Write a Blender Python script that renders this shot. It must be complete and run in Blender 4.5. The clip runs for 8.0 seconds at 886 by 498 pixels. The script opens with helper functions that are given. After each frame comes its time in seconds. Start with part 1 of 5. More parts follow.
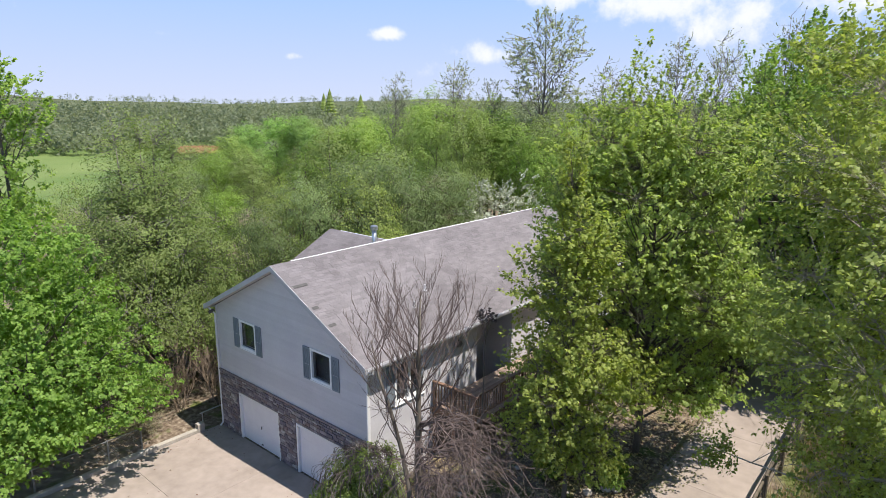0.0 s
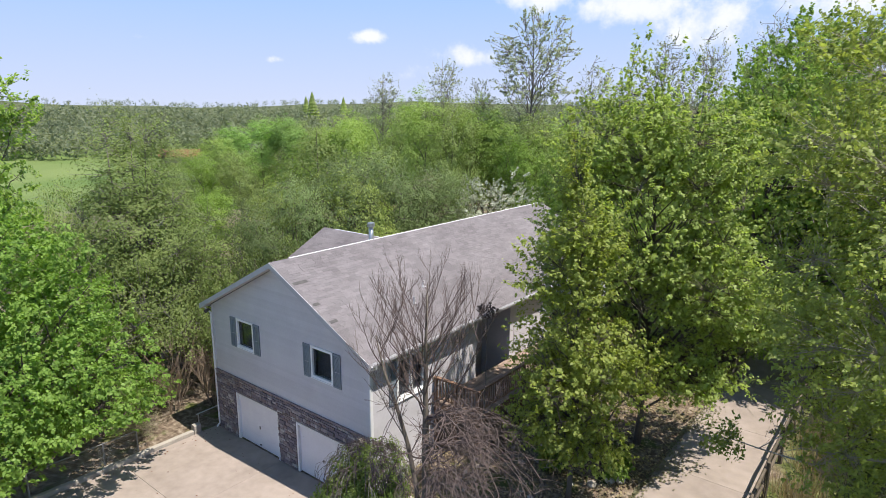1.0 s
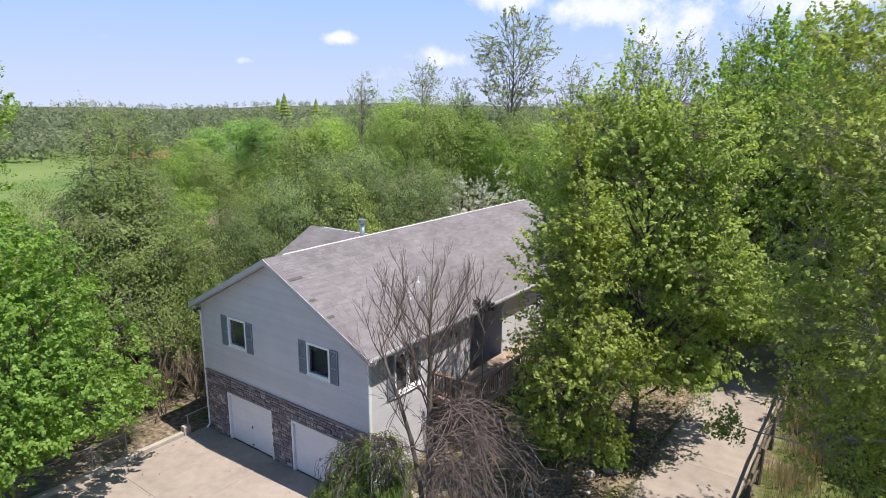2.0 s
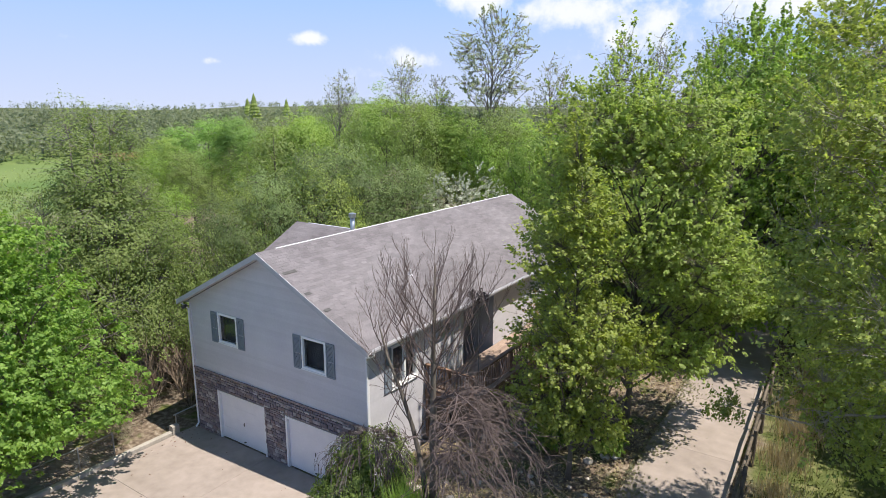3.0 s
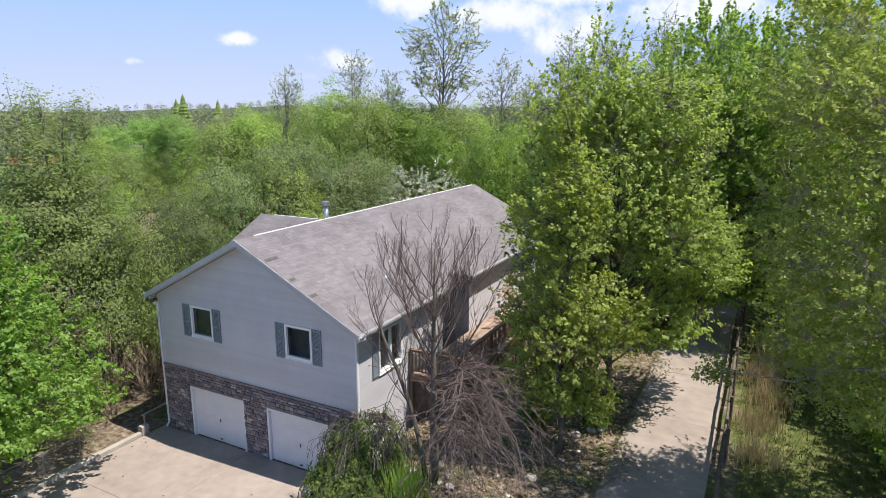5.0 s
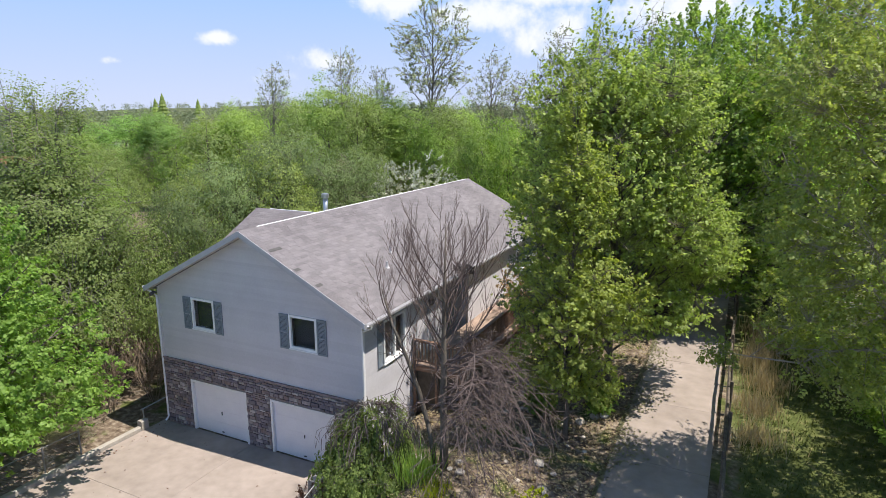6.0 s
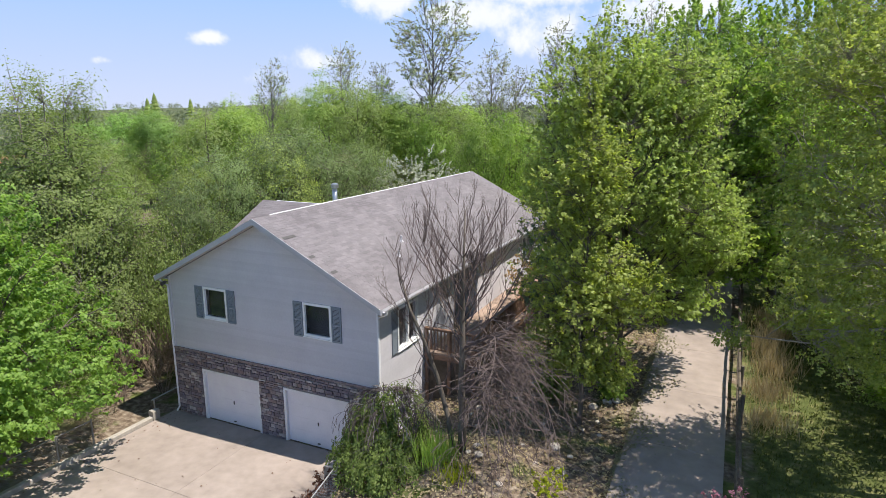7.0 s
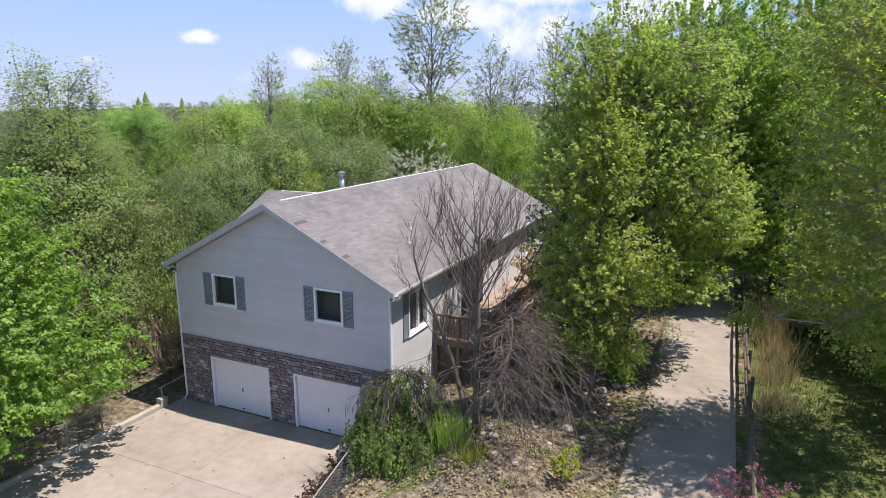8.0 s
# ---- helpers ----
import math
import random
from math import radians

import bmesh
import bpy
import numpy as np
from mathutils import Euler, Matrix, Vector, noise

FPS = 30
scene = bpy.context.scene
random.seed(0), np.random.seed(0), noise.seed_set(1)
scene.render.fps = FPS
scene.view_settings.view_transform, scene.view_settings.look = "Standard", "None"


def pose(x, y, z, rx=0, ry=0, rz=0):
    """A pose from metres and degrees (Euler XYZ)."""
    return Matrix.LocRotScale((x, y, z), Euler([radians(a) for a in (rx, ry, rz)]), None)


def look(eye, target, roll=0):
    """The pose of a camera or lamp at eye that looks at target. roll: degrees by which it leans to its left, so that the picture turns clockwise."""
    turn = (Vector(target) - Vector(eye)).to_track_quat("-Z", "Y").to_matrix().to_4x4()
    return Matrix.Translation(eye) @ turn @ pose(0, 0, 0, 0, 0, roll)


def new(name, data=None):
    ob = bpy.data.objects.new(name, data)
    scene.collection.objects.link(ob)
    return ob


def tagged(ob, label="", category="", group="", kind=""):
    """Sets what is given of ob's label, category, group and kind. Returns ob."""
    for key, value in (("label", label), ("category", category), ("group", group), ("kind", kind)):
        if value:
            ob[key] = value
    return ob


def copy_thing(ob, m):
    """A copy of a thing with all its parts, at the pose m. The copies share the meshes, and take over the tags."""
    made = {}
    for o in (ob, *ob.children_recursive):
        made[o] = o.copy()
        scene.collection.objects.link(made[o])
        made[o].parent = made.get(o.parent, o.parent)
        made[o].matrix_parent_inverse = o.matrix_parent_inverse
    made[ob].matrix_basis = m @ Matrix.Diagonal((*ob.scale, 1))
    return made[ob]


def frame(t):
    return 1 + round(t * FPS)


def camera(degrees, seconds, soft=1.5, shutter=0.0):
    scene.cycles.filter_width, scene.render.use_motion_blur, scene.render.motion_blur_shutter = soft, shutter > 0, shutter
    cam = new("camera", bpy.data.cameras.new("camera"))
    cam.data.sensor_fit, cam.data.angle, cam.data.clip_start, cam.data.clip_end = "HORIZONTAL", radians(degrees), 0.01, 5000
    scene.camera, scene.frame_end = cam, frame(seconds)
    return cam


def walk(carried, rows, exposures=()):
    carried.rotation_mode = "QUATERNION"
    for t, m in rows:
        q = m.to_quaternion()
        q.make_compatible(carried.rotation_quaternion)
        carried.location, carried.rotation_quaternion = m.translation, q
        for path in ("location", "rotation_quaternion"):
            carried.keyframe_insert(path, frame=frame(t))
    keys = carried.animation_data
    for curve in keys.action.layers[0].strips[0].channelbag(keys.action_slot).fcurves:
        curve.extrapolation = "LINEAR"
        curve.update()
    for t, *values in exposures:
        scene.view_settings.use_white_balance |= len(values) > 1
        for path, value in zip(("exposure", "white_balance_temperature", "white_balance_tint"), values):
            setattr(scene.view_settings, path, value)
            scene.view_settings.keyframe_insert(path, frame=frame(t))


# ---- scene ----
cam = camera(71.6, 8.0, 0.75)
PATH = [
    (0, (23.632, -12.807, 13.96), (22.375, -11.318, 13.51), 0.5),
    (0.5, (23.451, -12.963, 13.821), (22.213, -11.457, 13.374), 0.3),
    (1, (23.202, -13.207, 13.688), (21.984, -11.683, 13.246), 0.2),
    (1.5, (22.922, -13.481, 13.579), (21.737, -11.93, 13.14), 0.2),
    (3, (22.004, -14.271, 13.133), (20.927, -12.643, 12.699), 0.1),
    (3.5, (21.683, -14.531, 12.944), (20.652, -12.873, 12.512), 0.1),
    (4, (21.361, -14.784, 12.775), (20.372, -13.1, 12.346), 0.2),
    (4.5, (21.036, -15.012, 12.628), (20.091, -13.302, 12.2), 0.1),
    (6, (20.144, -15.746, 12.162), (19.289, -13.989, 11.734), 0.0),
    (6.5, (19.878, -15.986, 11.963), (19.034, -14.224, 11.534), -0.0),
    (7, (19.605, -16.222, 11.765), (18.77, -14.456, 11.336), -0.1),
    (7.5, (19.346, -16.462, 11.527), (18.524, -14.69, 11.099), -0.1),
    (8, (19.098, -16.654, 11.278), (18.286, -14.877, 10.849), -0.0),
]
walk(cam, [(t, look(eye, target, roll)) for t, eye, target, roll in PATH])

# ---- world, sun ----
SUN = Vector((0.42, 0.085, 1.0)).normalized()
world = bpy.data.worlds.new("world")
scene.world = world
world.use_nodes = True
wn, wl = world.node_tree.nodes, world.node_tree.links
wn.clear()
sky = wn.new("ShaderNodeTexSky")
sky.sky_type, sky.sun_disc = "NISHITA", False
sky.sun_elevation, sky.sun_rotation = math.asin(SUN.z), math.atan2(SUN.x, SUN.y)
sky.air_density, sky.dust_density, sky.ozone_density = 1.0, 0.0, 1.4
bg, wout = wn.new("ShaderNodeBackground"), wn.new("ShaderNodeOutputWorld")
bg.inputs["Strength"].default_value = 0.122


def wmath(op, a, b=None):
    n = wn.new("ShaderNodeMath")
    n.operation = op
    for k, v in enumerate((a, b)):
        if v is None:
            continue
        if isinstance(v, (int, float)):
            n.inputs[k].default_value = v
        else:
            wl.new(v, n.inputs[k])
    return n.outputs[0]


# fair-weather clouds low over the woods: noise on the sky's dome, thicker towards one side
coord = wn.new("ShaderNodeTexCoord")
split = wn.new("ShaderNodeSeparateXYZ")
wl.new(coord.outputs["Generated"], split.inputs[0])
azim = wmath("ARCTAN2", split.outputs["X"], split.outputs["Y"])
elev = wmath("ARCSINE", split.outputs["Z"])
CLOUDS = [  # azimuth and elevation, half widths, all in degrees, and thickness
    (-45.2, 6.2, 1.6, 0.6, 1.0), (-36.5, 4.6, 3.0, 1.0, 0.75), (-30.5, 9.8, 3.2, 1.7, 0.9), (-22.0, 8.6, 5.5, 1.6, 0.95),
    (-16.0, 7.2, 6.0, 2.6, 0.7), (-17.5, 10.4, 9.0, 1.5, 1.0), (-5.0, 8.5, 8.0, 2.5, 0.7), (-53.5, 4.2, 1.0, 0.4, 0.6), (-41.0, 3.2, 2.6, 0.9, 0.5),
    (-74.0, 7.0, 2.0, 1.0, 0.35), (-64.0, 5.6, 1.2, 0.4, 0.4),
]
fluff = wn.new("ShaderNodeTexNoise")
fluff.inputs["Scale"].default_value, fluff.inputs["Detail"].default_value, fluff.inputs["Roughness"].default_value = 22.0, 7.0, 0.62
wl.new(coord.outputs["Generated"], fluff.inputs["Vector"])
total = None
for caz, cel, waz, wel, thick in CLOUDS:
    da = wmath("DIVIDE", wmath("SUBTRACT", azim, radians(caz)), radians(waz))
    de = wmath("DIVIDE", wmath("SUBTRACT", elev, radians(cel)), radians(wel))
    d2 = wmath("ADD", wmath("MULTIPLY", da, da), wmath("MULTIPLY", de, de))
    blob = wmath("MULTIPLY", wmath("EXPONENT", wmath("MULTIPLY", d2, -0.8)), thick)
    total = blob if total is None else wmath("MAXIMUM", total, blob)
shape = wmath("ADD", total, wmath("MULTIPLY", wmath("SUBTRACT", fluff.outputs["Fac"], 0.5), 1.5))
soft_edge = wn.new("ShaderNodeMapRange")
soft_edge.interpolation_type = "SMOOTHSTEP"
soft_edge.inputs["From Min"].default_value, soft_edge.inputs["From Max"].default_value = 0.30, 0.85
wl.new(shape, soft_edge.inputs["Value"])
cover = wmath("MULTIPLY", soft_edge.outputs[0], wmath("MINIMUM", wmath("MULTIPLY", total, 3.0), 1.0))
skymix = wn.new("ShaderNodeMix")
skymix.data_type = "RGBA"
wl.new(wmath("MULTIPLY", cover, 0.9), skymix.inputs["Factor"])
low_sky = wn.new("ShaderNodeValToRGB")  # pale horizon into clear blue
low_sky.color_ramp.elements[0].position, low_sky.color_ramp.elements[0].color = 0.0, (0.64, 0.71, 0.92, 1)
low_sky.color_ramp.elements[1].position, low_sky.color_ramp.elements[1].color = 1.0, (0.36, 0.57, 1.0, 1)
wl.new(wmath("DIVIDE", elev, radians(11)), low_sky.inputs[0])
lift = wn.new("ShaderNodeVectorMath")
lift.operation = "SCALE"
lift.inputs["Scale"].default_value = 5.5
wl.new(low_sky.outputs[0], lift.inputs[0])
high = wn.new("ShaderNodeMapRange")
high.interpolation_type = "SMOOTHSTEP"
high.inputs["From Min"].default_value, high.inputs["From Max"].default_value = radians(16), radians(34)
wl.new(elev, high.inputs["Value"])
pale = wn.new("ShaderNodeMix")
pale.data_type = "RGBA"
wl.new(high.outputs[0], pale.inputs["Factor"])
wl.new(lift.outputs[0], pale.inputs["A"])
wl.new(sky.outputs[0], pale.inputs["B"])
wl.new(pale.outputs["Result"], skymix.inputs["A"])
skymix.inputs["B"].default_value = (5.3, 5.35, 5.6, 1)
wl.new(skymix.outputs["Result"], bg.inputs["Color"])
wl.new(bg.outputs[0], wout.inputs[0])

sun = new("sun", bpy.data.lights.new("sun", "SUN"))
sun.data.energy, sun.data.angle, sun.data.color = 4.7, radians(0.53), (1.0, 0.94, 0.85)
sun.matrix_world = look(SUN * 60, (0, 0, 0))
scene.view_settings.exposure = 0.68


# ---- materials ----
def material(name, low, high, scale=4.0, rough=0.8, bump=0.0, bump_scale=None, per="", spread=0.25, metal=0.0, fine=None, stretch=(1, 1, 1), spec=0.3):
    """Two-scale noise between two colours; per: 'object' or 'island' adds a value shift to each piece."""
    m = bpy.data.materials.new(name)
    m.use_nodes = True
    n, l = m.node_tree.nodes, m.node_tree.links
    b = n["Principled BSDF"]
    b.inputs["Roughness"].default_value, b.inputs["Metallic"].default_value = rough, metal
    b.inputs["Specular IOR Level"].default_value = spec
    tc, mp = n.new("ShaderNodeTexCoord"), n.new("ShaderNodeMapping")
    geo = n.new("ShaderNodeNewGeometry")
    mp.inputs["Scale"].default_value = stretch
    l.new(geo.outputs["Position"], mp.inputs["Vector"])
    a, c = n.new("ShaderNodeTexNoise"), n.new("ShaderNodeTexNoise")
    a.inputs["Scale"].default_value, a.inputs["Detail"].default_value = scale, 5
    c.inputs["Scale"].default_value, c.inputs["Detail"].default_value = fine or scale * 11, 4
    for t in (a, c):
        l.new(mp.outputs[0], t.inputs["Vector"])
    mix = n.new("ShaderNodeMath")
    mix.operation = "MULTIPLY_ADD"
    mix.inputs[1].default_value = 0.55
    l.new(a.outputs["Fac"], mix.inputs[0])
    half = n.new("ShaderNodeMath")
    half.operation = "MULTIPLY"
    half.inputs[1].default_value = 0.45
    l.new(c.outputs["Fac"], half.inputs[0])
    l.new(half.outputs[0], mix.inputs[2])
    ramp = n.new("ShaderNodeValToRGB")
    ramp.color_ramp.elements[0].position, ramp.color_ramp.elements[1].position = 0.34, 0.66
    ramp.color_ramp.elements[0].color, ramp.color_ramp.elements[1].color = (*low, 1), (*high, 1)
    l.new(mix.outputs[0], ramp.inputs[0])
    col = ramp.outputs[0]
    if per:
        if per == "object":
            rnd = n.new("ShaderNodeObjectInfo").outputs["Random"]
        else:
            rnd = geo.outputs["Random Per Island"]
        hsv = n.new("ShaderNodeHueSaturation")
        mr = n.new("ShaderNodeMapRange")
        mr.inputs["To Min"].default_value, mr.inputs["To Max"].default_value = 1 - spread, 1 + spread
        l.new(rnd, mr.inputs["Value"])
        l.new(mr.outputs[0], hsv.inputs["Value"])
        l.new(col, hsv.inputs["Color"])
        col = hsv.outputs[0]
    l.new(col, b.inputs["Base Color"])
    if bump:
        bp, t = n.new("ShaderNodeBump"), n.new("ShaderNodeTexNoise")
        t.inputs["Scale"].default_value, t.inputs["Detail"].default_value = bump_scale or scale * 14, 6
        bp.inputs["Strength"].default_value, bp.inputs["Distance"].default_value = bump, 0.02
        l.new(mp.outputs[0], t.inputs["Vector"])
        l.new(t.outputs["Fac"], bp.inputs["Height"])
        l.new(bp.outputs[0], b.inputs["Normal"])
    return m


def leaf_material(name, low, high, through_col, rough=0.5, patch=0.5, gloss=0.22, vary=0.6):
    """Foliage: every leaf its own tint, larger patches of tone, light through the blade."""
    m = bpy.data.materials.new(name)
    m.use_nodes = True
    n, l = m.node_tree.nodes, m.node_tree.links
    b, out = n["Principled BSDF"], n["Material Output"]
    b.inputs["Roughness"].default_value, b.inputs["Specular IOR Level"].default_value = rough, gloss
    geo = n.new("ShaderNodeNewGeometry")
    t = n.new("ShaderNodeTexNoise")
    t.inputs["Scale"].default_value, t.inputs["Detail"].default_value = patch, 3
    l.new(geo.outputs["Position"], t.inputs["Vector"])
    mix = n.new("ShaderNodeMath")
    mix.operation = "MULTIPLY_ADD"
    mix.inputs[1].default_value = vary
    l.new(geo.outputs["Random Per Island"], mix.inputs[0])
    k = n.new("ShaderNodeMath")
    k.operation = "MULTIPLY_ADD"
    k.inputs[1].default_value, k.inputs[2].default_value = 1.6, -0.3 - 0.5 * vary
    l.new(t.outputs["Fac"], k.inputs[0])
    l.new(k.outputs[0], mix.inputs[2])
    ramp = n.new("ShaderNodeValToRGB")
    ramp.color_ramp.elements[0].color, ramp.color_ramp.elements[1].color = (*low, 1), (*high, 1)
    l.new(mix.outputs[0], ramp.inputs[0])
    info = n.new("ShaderNodeObjectInfo")
    hsv, mr = n.new("ShaderNodeHueSaturation"), n.new("ShaderNodeMapRange")
    mr.inputs["To Min"].default_value, mr.inputs["To Max"].default_value = 0.8, 1.2
    l.new(info.outputs["Random"], mr.inputs["Value"])
    l.new(mr.outputs[0], hsv.inputs["Value"])
    l.new(ramp.outputs[0], hsv.inputs["Color"])
    l.new(hsv.outputs[0], b.inputs["Base Color"])
    tr, ms = n.new("ShaderNodeBsdfTranslucent"), n.new("ShaderNodeMixShader")
    tint = n.new("ShaderNodeMix")
    tint.data_type, tint.blend_type = "RGBA", "MULTIPLY"
    tint.inputs["Factor"].default_value = 1.0
    l.new(hsv.outputs[0], tint.inputs["A"])
    tint.inputs["B"].default_value = (*through_col, 1)
    l.new(tint.outputs["Result"], tr.inputs["Color"])
    ms.inputs[0].default_value = 0.5
    l.new(b.outputs[0], ms.inputs[1])
    l.new(tr.outputs[0], ms.inputs[2])
    l.new(ms.outputs[0], out.inputs["Surface"])
    return m


M_SIDING = material("grey_vinyl_siding", (0.505, 0.485, 0.515), (0.575, 0.555, 0.58), 1.2, 0.55, 0.08, 60, per="object", spread=0.04)
M_TRIM = material("white_trim", (0.66, 0.65, 0.66), (0.76, 0.75, 0.76), 3, 0.5, 0.03)
M_FASCIA = material("grey_fascia", (0.43, 0.42, 0.44), (0.52, 0.51, 0.53), 3, 0.5)
M_SHUTTER = material("slate_blue_shutter", (0.17, 0.20, 0.235), (0.225, 0.255, 0.29), 3, 0.5)
M_DOOR = material("white_garage_door", (0.66, 0.64, 0.68), (0.74, 0.72, 0.75), 2, 0.45, 0.03)
def stone_material(name, per):
    """Ledge stone in mixed greys, browns and a few pale pieces."""
    m = material(name, (0.5, 0.5, 0.5), (1, 1, 1), 6, 0.9, 0.6, 40)
    n, l = m.node_tree.nodes, m.node_tree.links
    rnd = n.new("ShaderNodeObjectInfo").outputs["Random"] if per == "object" else n.new("ShaderNodeNewGeometry").outputs["Random Per Island"]
    rp = n.new("ShaderNodeValToRGB")
    rp.color_ramp.interpolation = "CONSTANT"
    e = rp.color_ramp.elements
    stops = [(0.0, (0.215, 0.18, 0.20)), (0.22, (0.31, 0.245, 0.24)), (0.4, (0.25, 0.21, 0.235)), (0.58, (0.37, 0.315, 0.32)), (0.72, (0.29, 0.215, 0.205)), (0.84, (0.52, 0.465, 0.445)), (0.94, (0.40, 0.34, 0.335))]
    while len(e) < len(stops):
        e.new(0.5)
    for q, (p, c) in zip(e, stops):
        q.position, q.color = p, (*c, 1)
    l.new(rnd, rp.inputs[0])
    mul = n.new("ShaderNodeMix")
    mul.data_type, mul.blend_type = "RGBA", "MULTIPLY"
    mul.inputs["Factor"].default_value = 1.0
    bs = n["Principled BSDF"]
    l.new(bs.inputs["Base Color"].links[0].from_socket, mul.inputs["A"])
    l.new(rp.outputs[0], mul.inputs["B"])
    l.new(mul.outputs["Result"], bs.inputs["Base Color"])
    return m


M_STONE = stone_material("mixed_ledge_stone", "object")
M_STONE_REST = stone_material("mixed_ledge_stone_rest", "island")
M_MORTAR = material("mortar", (0.17, 0.16, 0.158), (0.25, 0.235, 0.23), 8, 0.95, 0.4)
M_SHINGLE = material("grey_asphalt_shingle", (0.135, 0.12, 0.126), (0.22, 0.20, 0.208), 0.5, 0.92, 0.5, 120, per="island", spread=0.13, fine=30)
M_SHINGLE_PIECE = material("grey_asphalt_shingle_piece", (0.135, 0.12, 0.126), (0.22, 0.20, 0.208), 0.5, 0.92, 0.5, 120, per="object", spread=0.13, fine=30)
M_DARK = material("dark_felt", (0.07, 0.066, 0.066), (0.11, 0.105, 0.10), 5, 0.9)
M_METAL = material("galvanised_metal", (0.45, 0.46, 0.47), (0.6, 0.61, 0.62), 9, 0.38, metal=0.9)
M_IRON = material("dull_steel_wire", (0.20, 0.20, 0.20), (0.30, 0.30, 0.29), 9, 0.5, metal=0.6)
M_CONCRETE = material("worn_concrete", (0.235, 0.194, 0.166), (0.335, 0.278, 0.242), 0.45, 0.9, 0.15, 60, per="object", spread=0.04, fine=2.6)
M_CONCRETE_OLD = material("old_concrete_kerb", (0.28, 0.25, 0.215), (0.42, 0.38, 0.33), 1.5, 0.9, 0.4, 50)
M_DECK = material("brown_deck_wood", (0.15, 0.085, 0.055), (0.30, 0.185, 0.125), 3, 0.75, 0.3, per="object", spread=0.25, stretch=(1, 6, 6))
M_BOARDS = material("weathered_deck_boards", (0.21, 0.145, 0.11), (0.40, 0.30, 0.24), 3, 0.8, 0.3, per="object", spread=0.2, stretch=(6, 1, 6))
M_FENCE = material("weathered_fence_wood", (0.075, 0.06, 0.045), (0.16, 0.13, 0.10), 5, 0.9, 0.5, per="object", spread=0.2)
M_BARK = material("grey_bark", (0.075, 0.063, 0.05), (0.17, 0.145, 0.12), 6, 0.95, 0.8, 30, stretch=(1, 1, 0.25))
M_TWIG = material("bare_twig", (0.068, 0.05, 0.048), (0.165, 0.125, 0.115), 5, 0.9, 0.3, 40)
M_BRUSH = material("dry_brush", (0.17, 0.12, 0.085), (0.32, 0.245, 0.18), 5, 0.9, 0.3, 40)
M_LIMB = material("grey_limb", (0.13, 0.115, 0.10), (0.25, 0.225, 0.20), 5, 0.9, 0.3, 40)
M_PALE = material("pale_bare_limb", (0.22, 0.19, 0.16), (0.40, 0.36, 0.31), 5, 0.9, 0.3, 40)
M_ROCK = material("pale_rock", (0.34, 0.29, 0.24), (0.52, 0.46, 0.39), 4, 0.9, 0.6, 20, per="object", spread=0.2)
M_ROOF_RED = material("rusty_barn_roof", (0.22, 0.08, 0.05), (0.32, 0.13, 0.08), 0.5, 0.8)
M_BARN = material("barn_board", (0.30, 0.24, 0.20), (0.42, 0.35, 0.30), 0.5, 0.9)
M_FRAME = material("white_vinyl_frame", (0.74, 0.74, 0.74), (0.82, 0.82, 0.82), 3, 0.4)
M_ROOM = material("dim_room", (0.10, 0.10, 0.10), (0.16, 0.155, 0.15), 2, 0.9)
M_BLIND = material("dark_blind", (0.05, 0.055, 0.065), (0.08, 0.085, 0.095), 3, 0.6)

glass = bpy.data.materials.new("window_glass")
glass.use_nodes = True
gb = glass.node_tree.nodes["Principled BSDF"]
gb.inputs["Base Color"].default_value = (0.9, 0.93, 0.95, 1)
gb.inputs["Roughness"].default_value = 0.02
gb.inputs["Transmission Weight"].default_value = 1.0
gb.inputs["IOR"].default_value = 1.45
M_GLASS = glass

L_BRIGHT = leaf_material("bright_green_leaf", (0.165, 0.255, 0.06), (0.385, 0.51, 0.135), (1.45, 1.55, 0.7))
L_LUSH = leaf_material("lush_green_leaf", (0.115, 0.20, 0.045), (0.285, 0.41, 0.10), (1.3, 1.4, 0.65), patch=0.9)
L_YELLOW = leaf_material("yellow_green_leaf", (0.215, 0.262, 0.07), (0.45, 0.505, 0.145), (1.4, 1.48, 0.66), patch=1.1)
L_AIRY = leaf_material("olive_green_leaf", (0.17, 0.212, 0.063), (0.37, 0.415, 0.125), (1.2, 1.25, 0.62), patch=0.9)
L_BUSH = leaf_material("narrow_dark_olive_leaf", (0.085, 0.125, 0.035), (0.27, 0.345, 0.10), (1.1, 1.2, 0.6), patch=1.2)
L_SILVER = leaf_material("pale_silvery_leaf", (0.22, 0.24, 0.13), (0.44, 0.47, 0.29), (1.0, 1.05, 0.8))
L_DARK = leaf_material("dark_green_leaf", (0.185, 0.235, 0.075), (0.43, 0.51, 0.17), (1.5, 1.58, 0.78), patch=1.1)
L_PLUM = leaf_material("dull_plum_leaf", (0.055, 0.05, 0.05), (0.13, 0.115, 0.11), (1.0, 0.9, 0.9))
L_GREY = leaf_material("grey_green_leaf", (0.11, 0.15, 0.075), (0.27, 0.33, 0.19), (1.0, 1.1, 0.8))
L_SPRING = leaf_material("soft_spring_green_leaf", (0.183, 0.287, 0.085), (0.329, 0.470, 0.140), (1.1, 1.25, 0.7), vary=0.3)
L_THORN = leaf_material("dull_green_leaf", (0.140, 0.189, 0.079), (0.275, 0.348, 0.146), (1.0, 1.1, 0.7), vary=0.35)
L_MID = leaf_material("mid_green_leaf", (0.111, 0.195, 0.042), (0.351, 0.481, 0.104), (1.2, 1.3, 0.6))
L_OLIVE = leaf_material("olive_leaf", (0.201, 0.262, 0.088), (0.366, 0.445, 0.152), (1.1, 1.2, 0.7), vary=0.35)
